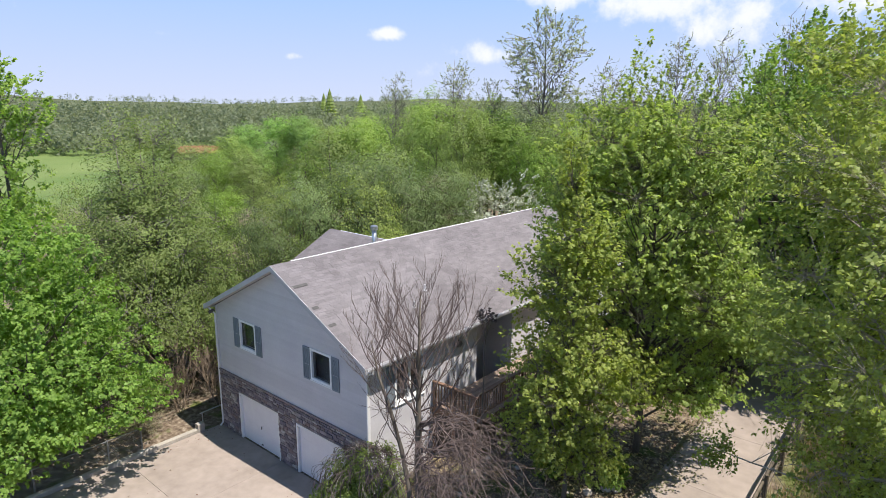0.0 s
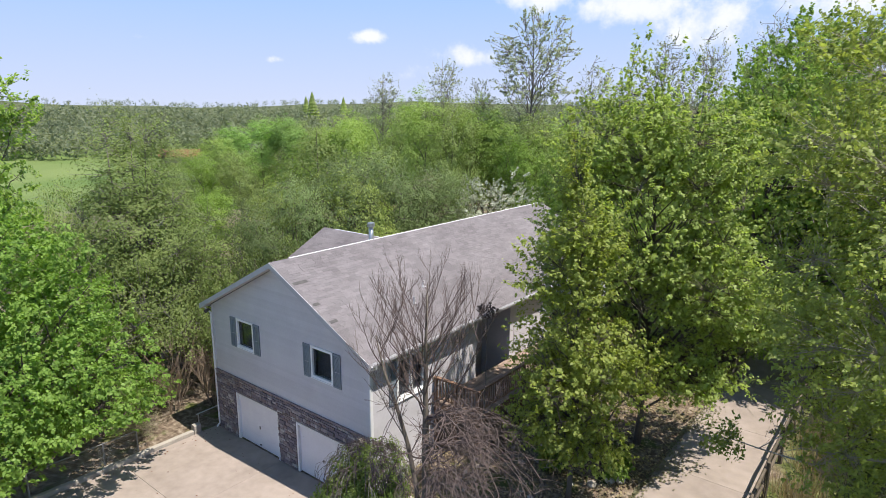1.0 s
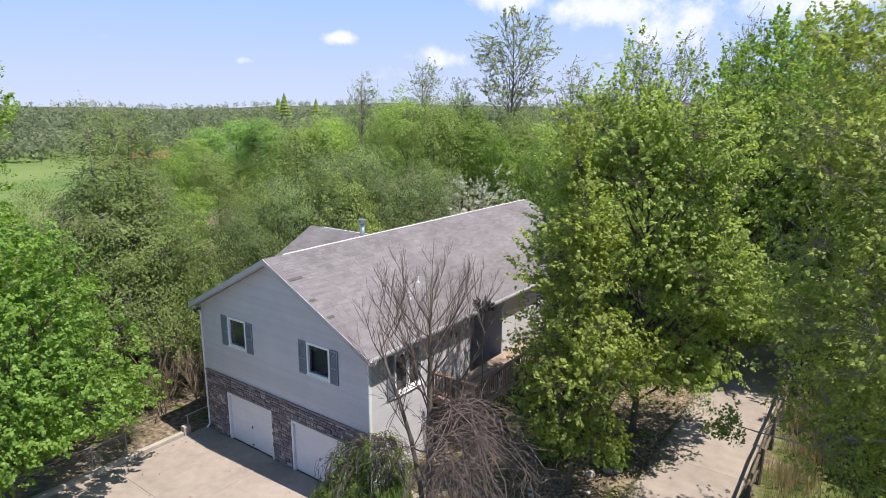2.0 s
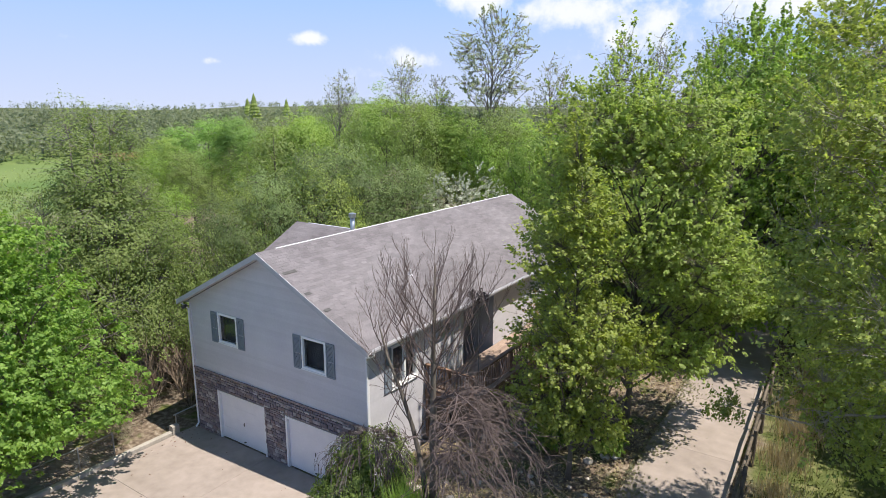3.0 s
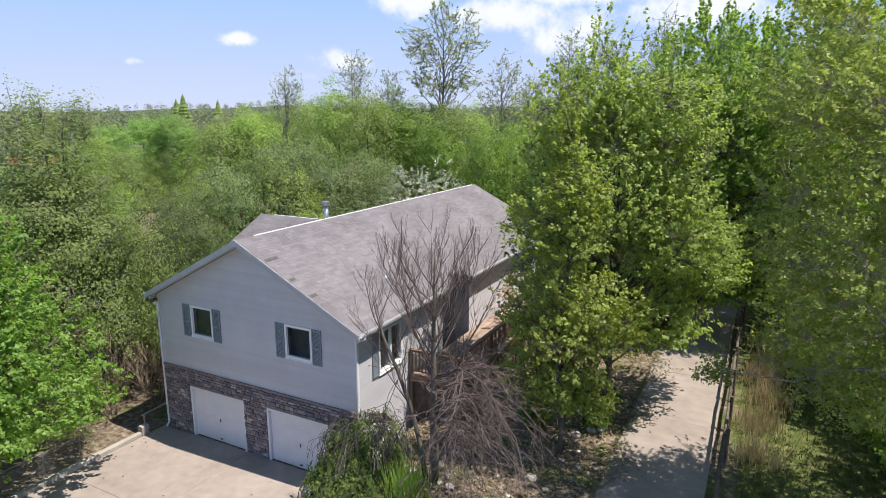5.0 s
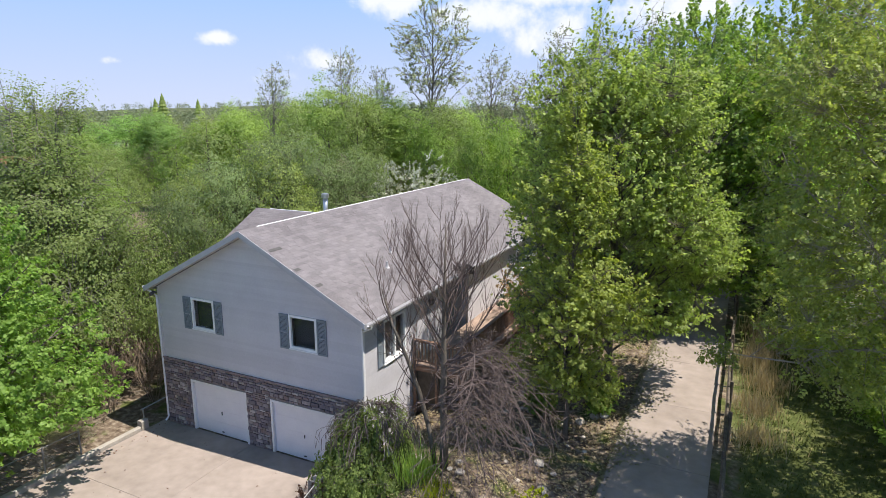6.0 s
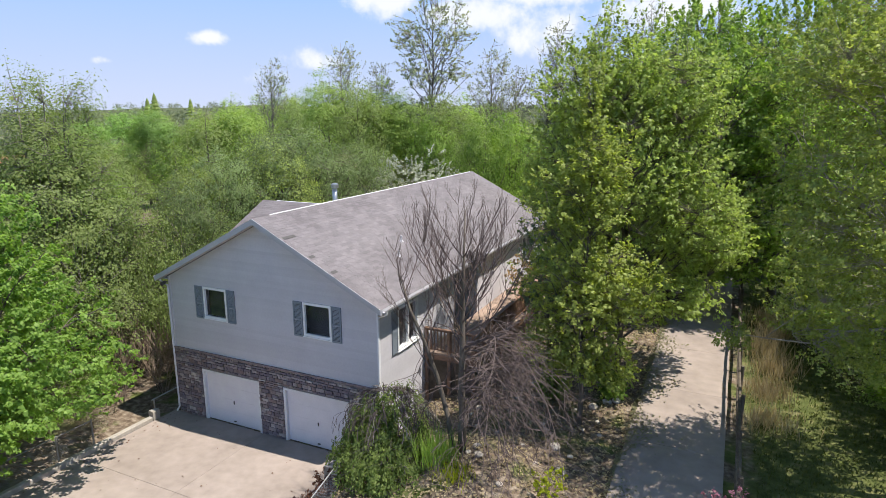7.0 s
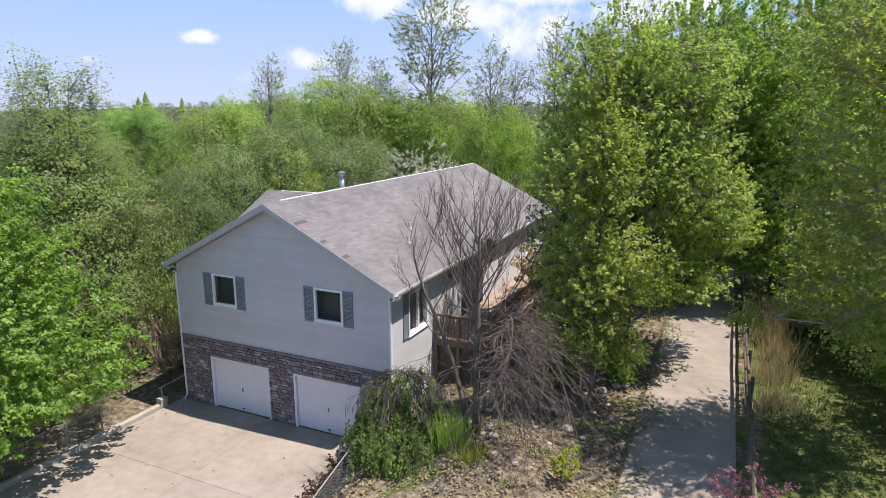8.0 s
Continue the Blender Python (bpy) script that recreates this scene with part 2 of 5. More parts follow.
L_FRESH = leaf_material("fresh_spring_leaf", (0.232, 0.323, 0.085), (0.390, 0.488, 0.140), (1.1, 1.25, 0.7), vary=0.35)
L_BROWN = leaf_material("budding_brown_twig", (0.185, 0.18, 0.105), (0.31, 0.3, 0.18), (1.0, 1.0, 0.8))
L_BLOSSOM = leaf_material("white_blossom", (0.20, 0.25, 0.12), (0.75, 0.75, 0.66), (1, 1, 0.9), patch=1.5)
L_PINK = leaf_material("pink_blossom", (0.20, 0.09, 0.10), (0.52, 0.24, 0.32), (1, 0.9, 0.9), patch=1.5)
L_LIME = leaf_material("lime_leaf", (0.20, 0.25, 0.02), (0.42, 0.46, 0.03), (1.1, 1.1, 0.5))
L_ORANGE = leaf_material("russet_leaf", (0.26, 0.18, 0.08), (0.45, 0.32, 0.15), (1.1, 1.0, 0.6))
L_DEAD = leaf_material("dead_brown_leaf", (0.10, 0.05, 0.035), (0.24, 0.13, 0.09), (1.0, 0.9, 0.8), patch=1.5)
L_STRAW = leaf_material("dry_grass_blade", (0.3, 0.25, 0.145), (0.56, 0.48, 0.31), (1.1, 1.0, 0.8))
L_GRASS = leaf_material("lawn_blade", (0.07, 0.085, 0.025), (0.15, 0.165, 0.05), (1.1, 1.2, 0.6), patch=0.8)
# distance haze mixed into the leaf colour: paler, greyer, less varied green
L_FAR_HAZED = leaf_material("far_wood_leaf_hazed", (0.17, 0.195, 0.12), (0.27, 0.30, 0.19), (1.1, 1.15, 0.8), patch=0.05, vary=0.25)


# ---- mesh tools ----
class Geo:
    """A growing list of vertices and faces for one mesh."""

    def __init__(self):
        self.v, self.f = [], []

    def box(self, a, b):
        i = len(self.v)
        (x0, y0, z0), (x1, y1, z1) = a, b
        self.v += [(x0, y0, z0), (x1, y0, z0), (x1, y1, z0), (x0, y1, z0), (x0, y0, z1), (x1, y0, z1), (x1, y1, z1), (x0, y1, z1)]
        self.f += [(i, i + 3, i + 2, i + 1), (i + 4, i + 5, i + 6, i + 7), (i, i + 1, i + 5, i + 4), (i + 1, i + 2, i + 6, i + 5), (i + 2, i + 3, i + 7, i + 6), (i + 3, i, i + 4, i + 7)]
        return self

    def prism(self, poly, d):
        """A flat polygon pushed along d into a solid."""
        i, n, d = len(self.v), len(poly), Vector(d)
        self.v += [tuple(p) for p in poly] + [tuple(Vector(p) + d) for p in poly]
        self.f += [tuple(range(i, i + n)), tuple(range(i + 2 * n - 1, i + n - 1, -1))]
        self.f += [(i + k, i + n + k, i + n + (k + 1) % n, i + (k + 1) % n) for k in range(n)]
        return self

    def tube(self, pts, radii, sides=6, cap=True):
        i, n = len(self.v), len(pts)
        pts = [Vector(p) for p in pts]
        side = None
        for k, p in enumerate(pts):
            d = (pts[min(k + 1, n - 1)] - pts[max(k - 1, 0)]).normalized()
            if side is None:
                side = d.orthogonal().normalized()
            else:
                side = (side - d * side.dot(d))
                side = side.normalized() if side.length > 1e-6 else d.orthogonal().normalized()
            up = d.cross(side)
            for q in range(sides):
                a = 2 * math.pi * q / sides
                self.v.append(tuple(p + (side * math.cos(a) + up * math.sin(a)) * radii[k]))
        for k in range(n - 1):
            for q in range(sides):
                r = (q + 1) % sides
                self.f.append((i + k * sides + q, i + k * sides + r, i + (k + 1) * sides + r, i + (k + 1) * sides + q))
        if cap:
            self.f.append(tuple(i + q for q in reversed(range(sides))))
            self.f.append(tuple(i + (n - 1) * sides + q for q in range(sides)))
        return self

    def mesh(self, name, smooth=False):
        me = bpy.data.meshes.new(name)
        me.from_pydata(self.v, [], self.f)
        if smooth:
            me.polygons.foreach_set("use_smooth", [True] * len(me.polygons))
        me.update()
        return me


def leaves_mesh(name, centres, axes, sides, length, width, fold=0.18):
    """Many small folded blades: arrays of centres, of directions along and across, of lengths and widths."""
    n = len(centres)
    nor = np.cross(axes, sides)
    L, W = np.asarray(length)[:, None] * 0.5, np.asarray(width)[:, None] * 0.5
    v = np.empty((n, 4, 3), np.float32)
    v[:, 0] = centres - axes * L
    v[:, 1] = centres - axes * L * 0.2 + sides * W + nor * W * fold * 2
    v[:, 2] = centres + axes * L
    v[:, 3] = centres - axes * L * 0.2 - sides * W + nor * W * fold * 2
    me = bpy.data.meshes.new(name)
    me.vertices.add(n * 4)
    me.vertices.foreach_set("co", v.ravel())
    me.loops.add(n * 4)
    me.loops.foreach_set("vertex_index", np.arange(n * 4, dtype=np.int32))
    me.polygons.add(n)
    me.polygons.foreach_set("loop_start", np.arange(0, n * 4, 4, dtype=np.int32))
    me.polygons.foreach_set("loop_total", np.full(n, 4, np.int32))
    me.update(calc_edges=True)
    return me


def slivers_mesh(name, centres, axes, sides, length, width):
    """Many small three-cornered leaves, for crowns that stay far off."""
    n = len(centres)
    L, W = np.asarray(length)[:, None] * 0.5, np.asarray(width)[:, None] * 0.5
    v = np.empty((n, 3, 3), np.float32)
    v[:, 0] = centres - axes * L + sides * W
    v[:, 1] = centres + axes * L
    v[:, 2] = centres - axes * L - sides * W
    me = bpy.data.meshes.new(name)
    me.vertices.add(n * 3)
    me.vertices.foreach_set("co", v.ravel())
    me.loops.add(n * 3)
    me.loops.foreach_set("vertex_index", np.arange(n * 3, dtype=np.int32))
    me.polygons.add(n)
    me.polygons.foreach_set("loop_start", np.arange(0, n * 3, 3, dtype=np.int32))
    me.polygons.foreach_set("loop_total", np.full(n, 3, np.int32))
    me.update(calc_edges=True)
    return me


def unit(a):
    return a / np.maximum(np.linalg.norm(a, axis=1, keepdims=True), 1e-9)


def part(name, geo, mat, parent=None, label="", smooth=False):
    me = geo.mesh(name, smooth) if isinstance(geo, Geo) else geo
    if mat and not me.materials:
        me.materials.append(mat)
    ob = new(name, me)
    ob.parent = parent
    if label:
        ob["label"] = label
    return ob


def thing(name, label, category, group="", kind="", at=(0, 0, 0)):
    ob = new(name)
    ob.empty_display_size = 0.3
    ob.location = at
    return tagged(ob, label, category, group, kind)


def sstep(a, b, x):
    t = np.clip((x - a) / (b - a), 0, 1)
    return t * t * (3 - 2 * t)


# ---- the lie of the land ----
def land(x, y):
    """Height of the ground: a flat yard before the garage, a bank up to the upper drive, woods that fall away to fields, low hills beyond."""
    x, y = np.asarray(x, float), np.asarray(y, float)
    bank = 1.35 * sstep(8.7, 10.6, x + 0.25 * np.minimum(y + 3, 0)) + 0.45 * sstep(10.6, 16.8, x)
    bank = bank + 0.35 * sstep(20.5, 30, x) + 0.03 * np.clip(y, 0, 30) * sstep(9, 14, x)
    bank = bank + 0.8 * np.exp(-((x - 13.6) / 1.7) ** 2 - ((y + 1.7) / 2.3) ** 2)
    rear = 0.9 * sstep(-1.5, 9, y) * sstep(0.5, -2.5, x)
    z = bank + rear
    r = np.hypot(x - 10, y)
    away = sstep(18, 230, r)
    left = sstep(0.2, -0.8, (x - 10) / np.maximum(r, 1) + 0.15)
    z = z - away * (5.0 + 6.5 * left)
    z = z + 13 * sstep(330, 520, r)
    hill = 28 * sstep(560, 1600, r) * (0.75 + 0.25 * np.sin(np.arctan2(y, x) * 9) + 0.12 * np.sin(np.arctan2(y, x) * 31))
    z = z + hill + 0.12 * np.sin(x * 0.31) * np.sin(y * 0.27) * sstep(12, 30, r)
    return np.where((x < 9.4) & (x > -0.3) & (y < 1) & (y > -16), np.minimum(z, 0.0 + bank), z)


def zone(p, q, step, grow, far):
    mid = list(np.arange(p, q, step))
    a, s = q, step
    hi = []
    while a < far:
        hi.append(a)
        s *= grow
        a += s
    lo, a, s = [], p - step, step
    while a > -far:
        lo.append(a)
        s *= grow
        a -= s
    return np.array(lo[::-1] + mid + hi + [far])


gx, gy = zone(-12, 32, 0.45, 1.13, 4200), zone(-18, 30, 0.45, 1.13, 4200)
GX, GY = np.meshgrid(gx, gy)
GZ = land(GX, GY) - 0.03
near = sstep(60, 25, np.hypot(GX - 12, GY))
rngg = np.random.default_rng(5)
soil = ((GX > 9.6) & (GX < 17.2)) | (GX > 20.8) | (GX < -1.3)
GZ = GZ + near * soil * rngg.normal(0, 0.035, GX.shape)
gv = np.stack([GX.ravel(), GY.ravel(), GZ.ravel()], 1)
nx, ny = len(gx), len(gy)
gf = [(j * nx + i, j * nx + i + 1, (j + 1) * nx + i + 1, (j + 1) * nx + i) for j in range(ny - 1) for i in range(nx - 1)]
gme = bpy.data.meshes.new("ground")
gme.from_pydata(gv.tolist(), [], gf)
gme.polygons.foreach_set("use_smooth", [True] * len(gme.polygons))

M_GROUND = bpy.data.materials.new("grass_and_litter")
M_GROUND.use_nodes = True
n, l = M_GROUND.node_tree.nodes, M_GROUND.node_tree.links
pb = n["Principled BSDF"]
pb.inputs["Roughness"].default_value, pb.inputs["Specular IOR Level"].default_value = 0.95, 0.1
geo_n = n.new("ShaderNodeNewGeometry")


def noise_tex(scale, detail=5):
    t = n.new("ShaderNodeTexNoise")
    t.inputs["Scale"].default_value, t.inputs["Detail"].default_value = scale, detail
    l.new(geo_n.outputs["Position"], t.inputs["Vector"])
    return t.outputs["Fac"]


def ramp_of(fac, stops):
    r = n.new("ShaderNodeValToRGB")
    e = r.color_ramp.elements
    while len(e) < len(stops):
        e.new(0.5)
    for q, (pos, col) in zip(e, stops):
        q.position, q.color = pos, (*col, 1)
    l.new(fac, r.inputs[0])
    return r.outputs[0]


def blend(fac, a, b):
    q = n.new("ShaderNodeMix")
    q.data_type = "RGBA"
    l.new(fac, q.inputs["Factor"])
    l.new(a, q.inputs["A"])
    l.new(b, q.inputs["B"])
    return q.outputs["Result"]


def band(value, a, b):
    r = n.new("ShaderNodeMapRange")
    r.interpolation_type = "SMOOTHSTEP"
    r.inputs["From Min"].default_value, r.inputs["From Max"].default_value = a, b
    l.new(value, r.inputs["Value"])
    return r.outputs[0]


litter = ramp_of(noise_tex(5.0, 8), [(0.3, (0.08, 0.057, 0.042)), (0.5, (0.165, 0.125, 0.092)), (0.7, (0.31, 0.255, 0.195))])
lawn = ramp_of(noise_tex(3.0, 8), [(0.3, (0.06, 0.075, 0.022)), (0.55, (0.105, 0.12, 0.04)), (0.72, (0.20, 0.185, 0.085))])
field = ramp_of(noise_tex(0.02, 6), [(0.35, (0.105, 0.16, 0.045)), (0.7, (0.16, 0.205, 0.07))])
sep = n.new("ShaderNodeSeparateXYZ")
l.new(geo_n.outputs["Position"], sep.inputs[0])
wob = n.new("ShaderNodeMath")
wob.operation = "MULTIPLY_ADD"
wob.inputs[1].default_value = 3.0
l.new(noise_tex(0.6), wob.inputs[0])
l.new(sep.outputs["X"], wob.inputs[2])
dist = n.new("ShaderNodeVectorMath")
dist.operation = "LENGTH"
l.new(geo_n.outputs["Position"], dist.inputs[0])
patchy = band(noise_tex(0.9), 0.52, 0.66)
base_col = blend(patchy, litter, lawn)
base_col = blend(band(wob.outputs[0], 21.6, 22.4), base_col, lawn)
base_col = blend(band(dist.outputs["Value"], 60, 110), base_col, field)
wooded = ramp_of(noise_tex(0.06, 8), [(0.35, (0.045, 0.055, 0.03)), (0.6, (0.12, 0.135, 0.065)), (0.75, (0.17, 0.16, 0.10))])
base_col = blend(band(dist.outputs["Value"], 350, 400), base_col, wooded)
l.new(base_col, pb.inputs["Base Color"])
gbp = n.new("ShaderNodeBump")
gbp.inputs["Strength"].default_value, gbp.inputs["Distance"].default_value = 0.9, 0.06
l.new(noise_tex(9.0, 8), gbp.inputs["Height"])
l.new(gbp.outputs[0], pb.inputs["Normal"])
tagged(part("ground", gme, M_GROUND), "litter-strewn bank, lawn and far green fields", "ground", kind="structure")

# ---- paving ----
def slab_row(name, label, quads, parent_kind="structure"):
    """Concrete slabs with open joints, each its own piece under one bed."""
    bed = Geo()
    for (x0, y0, x1, y1, za, zb) in quads:
        i = len(bed.v)
        bed.v += [(x0, y0, za - 0.05), (x1, y0, za - 0.05), (x1, y1, zb - 0.05), (x0, y1, zb - 0.05)]
        bed.f.append((i, i + 1, i + 2, i + 3))
    base = tagged(part(name, bed, M_MORTAR), label, "driveway", kind="structure")
    for (x0, y0, x1, y1, za, zb) in quads:
        g, e, c = Geo(), 0.004, 0.006
        g.v = [(x0 + e, y0 + e, za - 0.1), (x1 - e, y0 + e, za - 0.1), (x1 - e, y1 - e, zb - 0.1), (x0 + e, y1 - e, zb - 0.1),
               (x0 + e, y0 + e, za - c), (x1 - e, y0 + e, za - c), (x1 - e, y1 - e, zb - c), (x0 + e, y1 - e, zb - c),
               (x0 + e + c, y0 + e + c, za), (x1 - e - c, y0 + e + c, za), (x1 - e - c, y1 - e - c, zb), (x0 + e + c, y1 - e - c, zb)]
        g.f = [(8, 9, 10, 11)] + [(a + k, a + (k + 1) % 4, a + 4 + (k + 1) % 4, a + 4 + k) for a in (0, 4) for k in range(4)]
        part("slab", g, M_CONCRETE, base)
    return base


yard = []
xs, ys = [-0.14, 0.34, 4.45, 8.6], [0.02, -4.1, -8.2, -12.3, -16.4]
for i in range(3):
    for j in range(4):
        yard.append((xs[i], ys[j + 1], xs[i + 1], ys[j], 0.012, 0.012))
slab_row("garage_yard", "pale worn concrete yard before the garage doors", yard)
lane = []
for j in range(15):
    y0 = -26 + 4.0 * j
    lane.append((17.3, y0, 20.1, y0 + 4.0, 1.84 + 0.03 * max(0, min(y0, 30)) , 1.84 + 0.03 * max(0, min(y0 + 4, 30))))
slab_row("upper_driveway", "pale concrete driveway dappled with leaf shade", lane)

# ---- the house ----
X0, X1, Y1 = 0.22, 9.58, 18.7          # walls
EAVE, RIDGE, XM = 5.74, 8.30, 4.93      # undersides of the eaves' edge and the ridge's top
OX, OY = 0.40, 0.38                     # overhangs
PITCH = (RIDGE - EAVE) / (XM - (X0 - 0.32))
STONE_TOP, T = 2.80, 0.16
house = thing("house", "grey vinyl-sided house with stone garage front and shingled gable roof", "house")


def roof_z(x):
    return RIDGE - abs(x - XM) * PITCH


def cells(u0, u1, v0, v1, holes):
    """Rectangles that fill a wall but for its openings."""
    us = sorted({u0, u1, *[h[0] for h in holes], *[h[2] for h in holes]})
    vs = sorted({v0, v1, *[h[1] for h in holes], *[h[3] for h in holes]})
    for a, b in zip(us, us[1:]):
        for c, d in zip(vs, vs[1:]):
            if not any(h[0] <= a and b <= h[2] and h[1] <= c and d <= h[3] for h in holes):
                yield a, c, b, d


def slab_wall(g, rects, put):
    """One welded panel out of rectangles: front, back and the edges round them. put(u, v, side) gives the place."""
    ids, edges = {}, {}

    def vid(u, v, s):
        k = (round(u, 4), round(v, 4), s)
        if k not in ids:
            ids[k] = len(g.v)
            g.v.append(put(u, v, s))
        return ids[k]

    for a, c, b, d in rects:
        ring = [(a, c), (b, c), (b, d), (a, d)]
        g.f.append(tuple(vid(u, v, 0) for u, v in ring))
        g.f.append(tuple(vid(u, v, 1) for u, v in reversed(ring)))
        for p, q in zip(ring, ring[1:] + ring[:1]):
            key = frozenset(((round(p[0], 4), round(p[1], 4)), (round(q[0], 4), round(q[1], 4))))
            edges[key] = None if key in edges else (p, q)
    for e in edges.values():
        if e:
            p, q = e
            g.f.append((vid(*q, 0), vid(*p, 0), vid(*p, 1), vid(*q, 1)))
    return g


G1, G2 = (1.56, 0.0, 4.40, 2.10), (5.52, 0.0, 8.36, 2.10)
W1, W2 = (2.02, 4.31, 3.06, 5.42), (6.65, 4.31, 7.72, 5.42)
south_holes = [G1, G2, W1, W2]
g = Geo()
slab_wall(g, cells(X0, X1, 0.0, EAVE - 0.12, south_holes), lambda u, v, s: (u, T * s, v))
g.prism([(X0, 0.0, EAVE - 0.12), (X1, 0.0, EAVE - 0.12), (X1, 0.0, roof_z(X1) - 0.2), (XM, 0.0, RIDGE - 0.2), (X0, 0.0, roof_z(X0) - 0.2)], (0, T, 0))
wall_south = part("wall", g, M_MORTAR, house, "garage gable wall, stone below and grey siding above")

# east wall: window pair near the corner, set-back entry, wall on to the far end
SW = (1.32, 3.75, 2.74, 5.22)
EAST_GROUND = 1.2
ENTRY = (6.02, 8.55)
east_holes = [SW, (15.0, 3.75, 16.6, 5.2)]
g = Geo()
slab_wall(g, cells(T, ENTRY[0], 0.0, EAVE - 0.05, [SW]), lambda u, v, s: (X1 - T * s, u, v))
wall_east = part("wall", g, M_SIDING, house, "sunlit grey-white sided wall along the deck")
g = Geo()
slab_wall(g, cells(ENTRY[1], Y1 - T, 0.0, EAVE - 0.05, east_holes[1:]), lambda u, v, s: (X1 - T * s, u, v))
wall_east_far = part("wall", g, M_SIDING, house, "sided wall beyond the entry")
g = Geo()
g.box((X1 - 1.5, ENTRY[0] - T, 0), (X1 - T, ENTRY[0], EAVE - 0.05)).box((X1 - 1.5, ENTRY[1], 0), (X1 - T, ENTRY[1] + T, EAVE - 0.05))
g.box((X1 - 1.66, ENTRY[0] - T, 0), (X1 - 1.5, ENTRY[1] + T, EAVE - 0.05))
part("wall", g, M_SIDING, house, "set-back entry wall")
g = Geo()
g.box((X0, T, 0), (X0 + T, Y1, EAVE)).box((X0 + T, Y1 - T, 0), (X1, Y1, EAVE))
g.prism([(X0, Y1 - T, EAVE), (X1, Y1 - T, EAVE), (X1, Y1 - T, roof_z(X1) - 0.2), (XM, Y1 - T, RIDGE - 0.2), (X0, Y1 - T, roof_z(X0) - 0.2)], (0, T, 0))
part("wall", g, M_SIDING, house, "plain rear walls")
part("floor", Geo().box((X0 + T, T, 2.5), (X1 - 1.7, Y1 - T, 2.7)).box((X0 + T, T, -0.05), (X1 - T, Y1 - T, 0.0)), M_ROOM, house)
part("partition", Geo().box((X0 + T, 4.2, 2.7), (X1 - 1.7, 4.3, 5.6)).box((X0 + T, 6.0, 0.0), (X1 - T, 6.1, 2.5)).box((X0 + T, T, 5.6), (X1 - T, Y1 - T, 5.65)), M_ROOM, house)

# window at the rear wing's side: wing with a lower ridge, running out from the west slope
WY, WZ, WX = 8.35, 7.45, -2.3
wp = 0.5
g = Geo()
g.box((WX + 0.3, WY - 3.4, 0.0), (X0, WY + 3.4, 5.55))
g.prism([(WX + 0.3, WY - 3.4, 5.55), (WX + 0.3, WY + 3.4, 5.55), (WX + 0.3, WY, WZ - 0.25)], (4, 0, 0))
part("wall", g, M_SIDING, house, "grey sided rear wing")


def roof_plane(name, label, p_low, along, up, courses, w, parent=None):
    """One slope: a deck with courses of shingles, thick at the lower edge. p_low: lower corner; along, up: vectors over the whole slope."""
    nrm = along.cross(up).normalized()
    if nrm.z < 0:
        nrm = -nrm
    g = Geo()
    g.prism([p_low, p_low + along, p_low + along + up, p_low + up], -nrm * 0.14)
    deck = part(name, g, M_DARK, house, label)
    rng = random.Random(len(label))
    la, a, u = along.length, along.normalized(), up.normalized()
    step = up.length / courses
    pieces = []
    for k in range(courses):
        s = -w * rng.random()
        while s < la:
            e = s + w * rng.choice((0.8, 1.0, 1.0, 1.25))
            s0, s1 = max(s, 0), min(e, la)
            if s1 - s0 > 0.03:
                pieces.append((s0 + 0.003, s1 - 0.003, k * step - 0.012, (k + 1) * step + 0.012, 0.007 + 0.004 * rng.random()))
            s = e
    return deck, pieces, p_low, a, u, nrm


def shingle_verts(q, o, a, u, nrm):
    s0, s1, t0, t1, h = q
    lo0, lo1, hi1, hi0 = o + a * s0 + u * t0, o + a * s1 + u * t0, o + a * s1 + u * t1, o + a * s0 + u * t1
    return [tuple(lo0 + nrm * 0.001), tuple(lo1 + nrm * 0.001), tuple(lo1 + nrm * h), tuple(lo0 + nrm * h), tuple(hi1 + nrm * 0.004), tuple(hi0 + nrm * 0.004)]


SHF = [(0, 1, 2, 3), (3, 2, 4, 5), (0, 3, 5), (1, 4, 2)]
east_edge = X1 + 0.37
zlow = roof_z(east_edge)
roofs = []
roofs.append(roof_plane("roof", "weathered grey asphalt shingle roof slope", Vector((east_edge, -OY, zlow)), Vector((0, Y1 + 2 * OY, 0)), Vector((XM - east_edge, 0, RIDGE - zlow)), 40, 0.34))
west_edge = X0 - 0.32
roofs.append(roof_plane("roof", "grey shingle roof slope facing the woods", Vector((west_edge, -OY, roof_z(west_edge))), Vector((0, Y1 + 2 * OY, 0)), Vector((XM - west_edge, 0, RIDGE - roof_z(west_edge))), 40, 0.5))
wl_z = WZ - 3.8 * wp
roofs.append(roof_plane("roof", "grey shingle roof of the rear wing, near slope", Vector((WX, WY - 3.8, wl_z)), Vector((XM - 1.2 - WX, 0, 0)), Vector((0, 3.8, 3.8 * wp)), 28, 0.45))
roofs.append(roof_plane("roof", "grey shingle roof of the rear wing, rear slope", Vector((WX, WY + 3.8, wl_z)), Vector((XM - 1.2 - WX, 0, 0)), Vector((0, -3.8, 3.8 * wp)), 28, 0.6))
ridge_pts = Geo()
for s in (1, -1):
    ridge_pts.prism([(XM, -OY + 0.9, RIDGE + 0.03), (XM + s * 0.028, -OY + 0.9, RIDGE + 0.03 - 0.028 * PITCH), (XM + s * 0.028, -OY + 0.9, RIDGE + 0.015 - 0.028 * PITCH), (XM, -OY + 0.9, RIDGE + 0.015)], (0, Y1 + OY - 0.9, 0))
part("ridge_vent", ridge_pts, M_TRIM, house, "white ridge vent")
g = Geo()
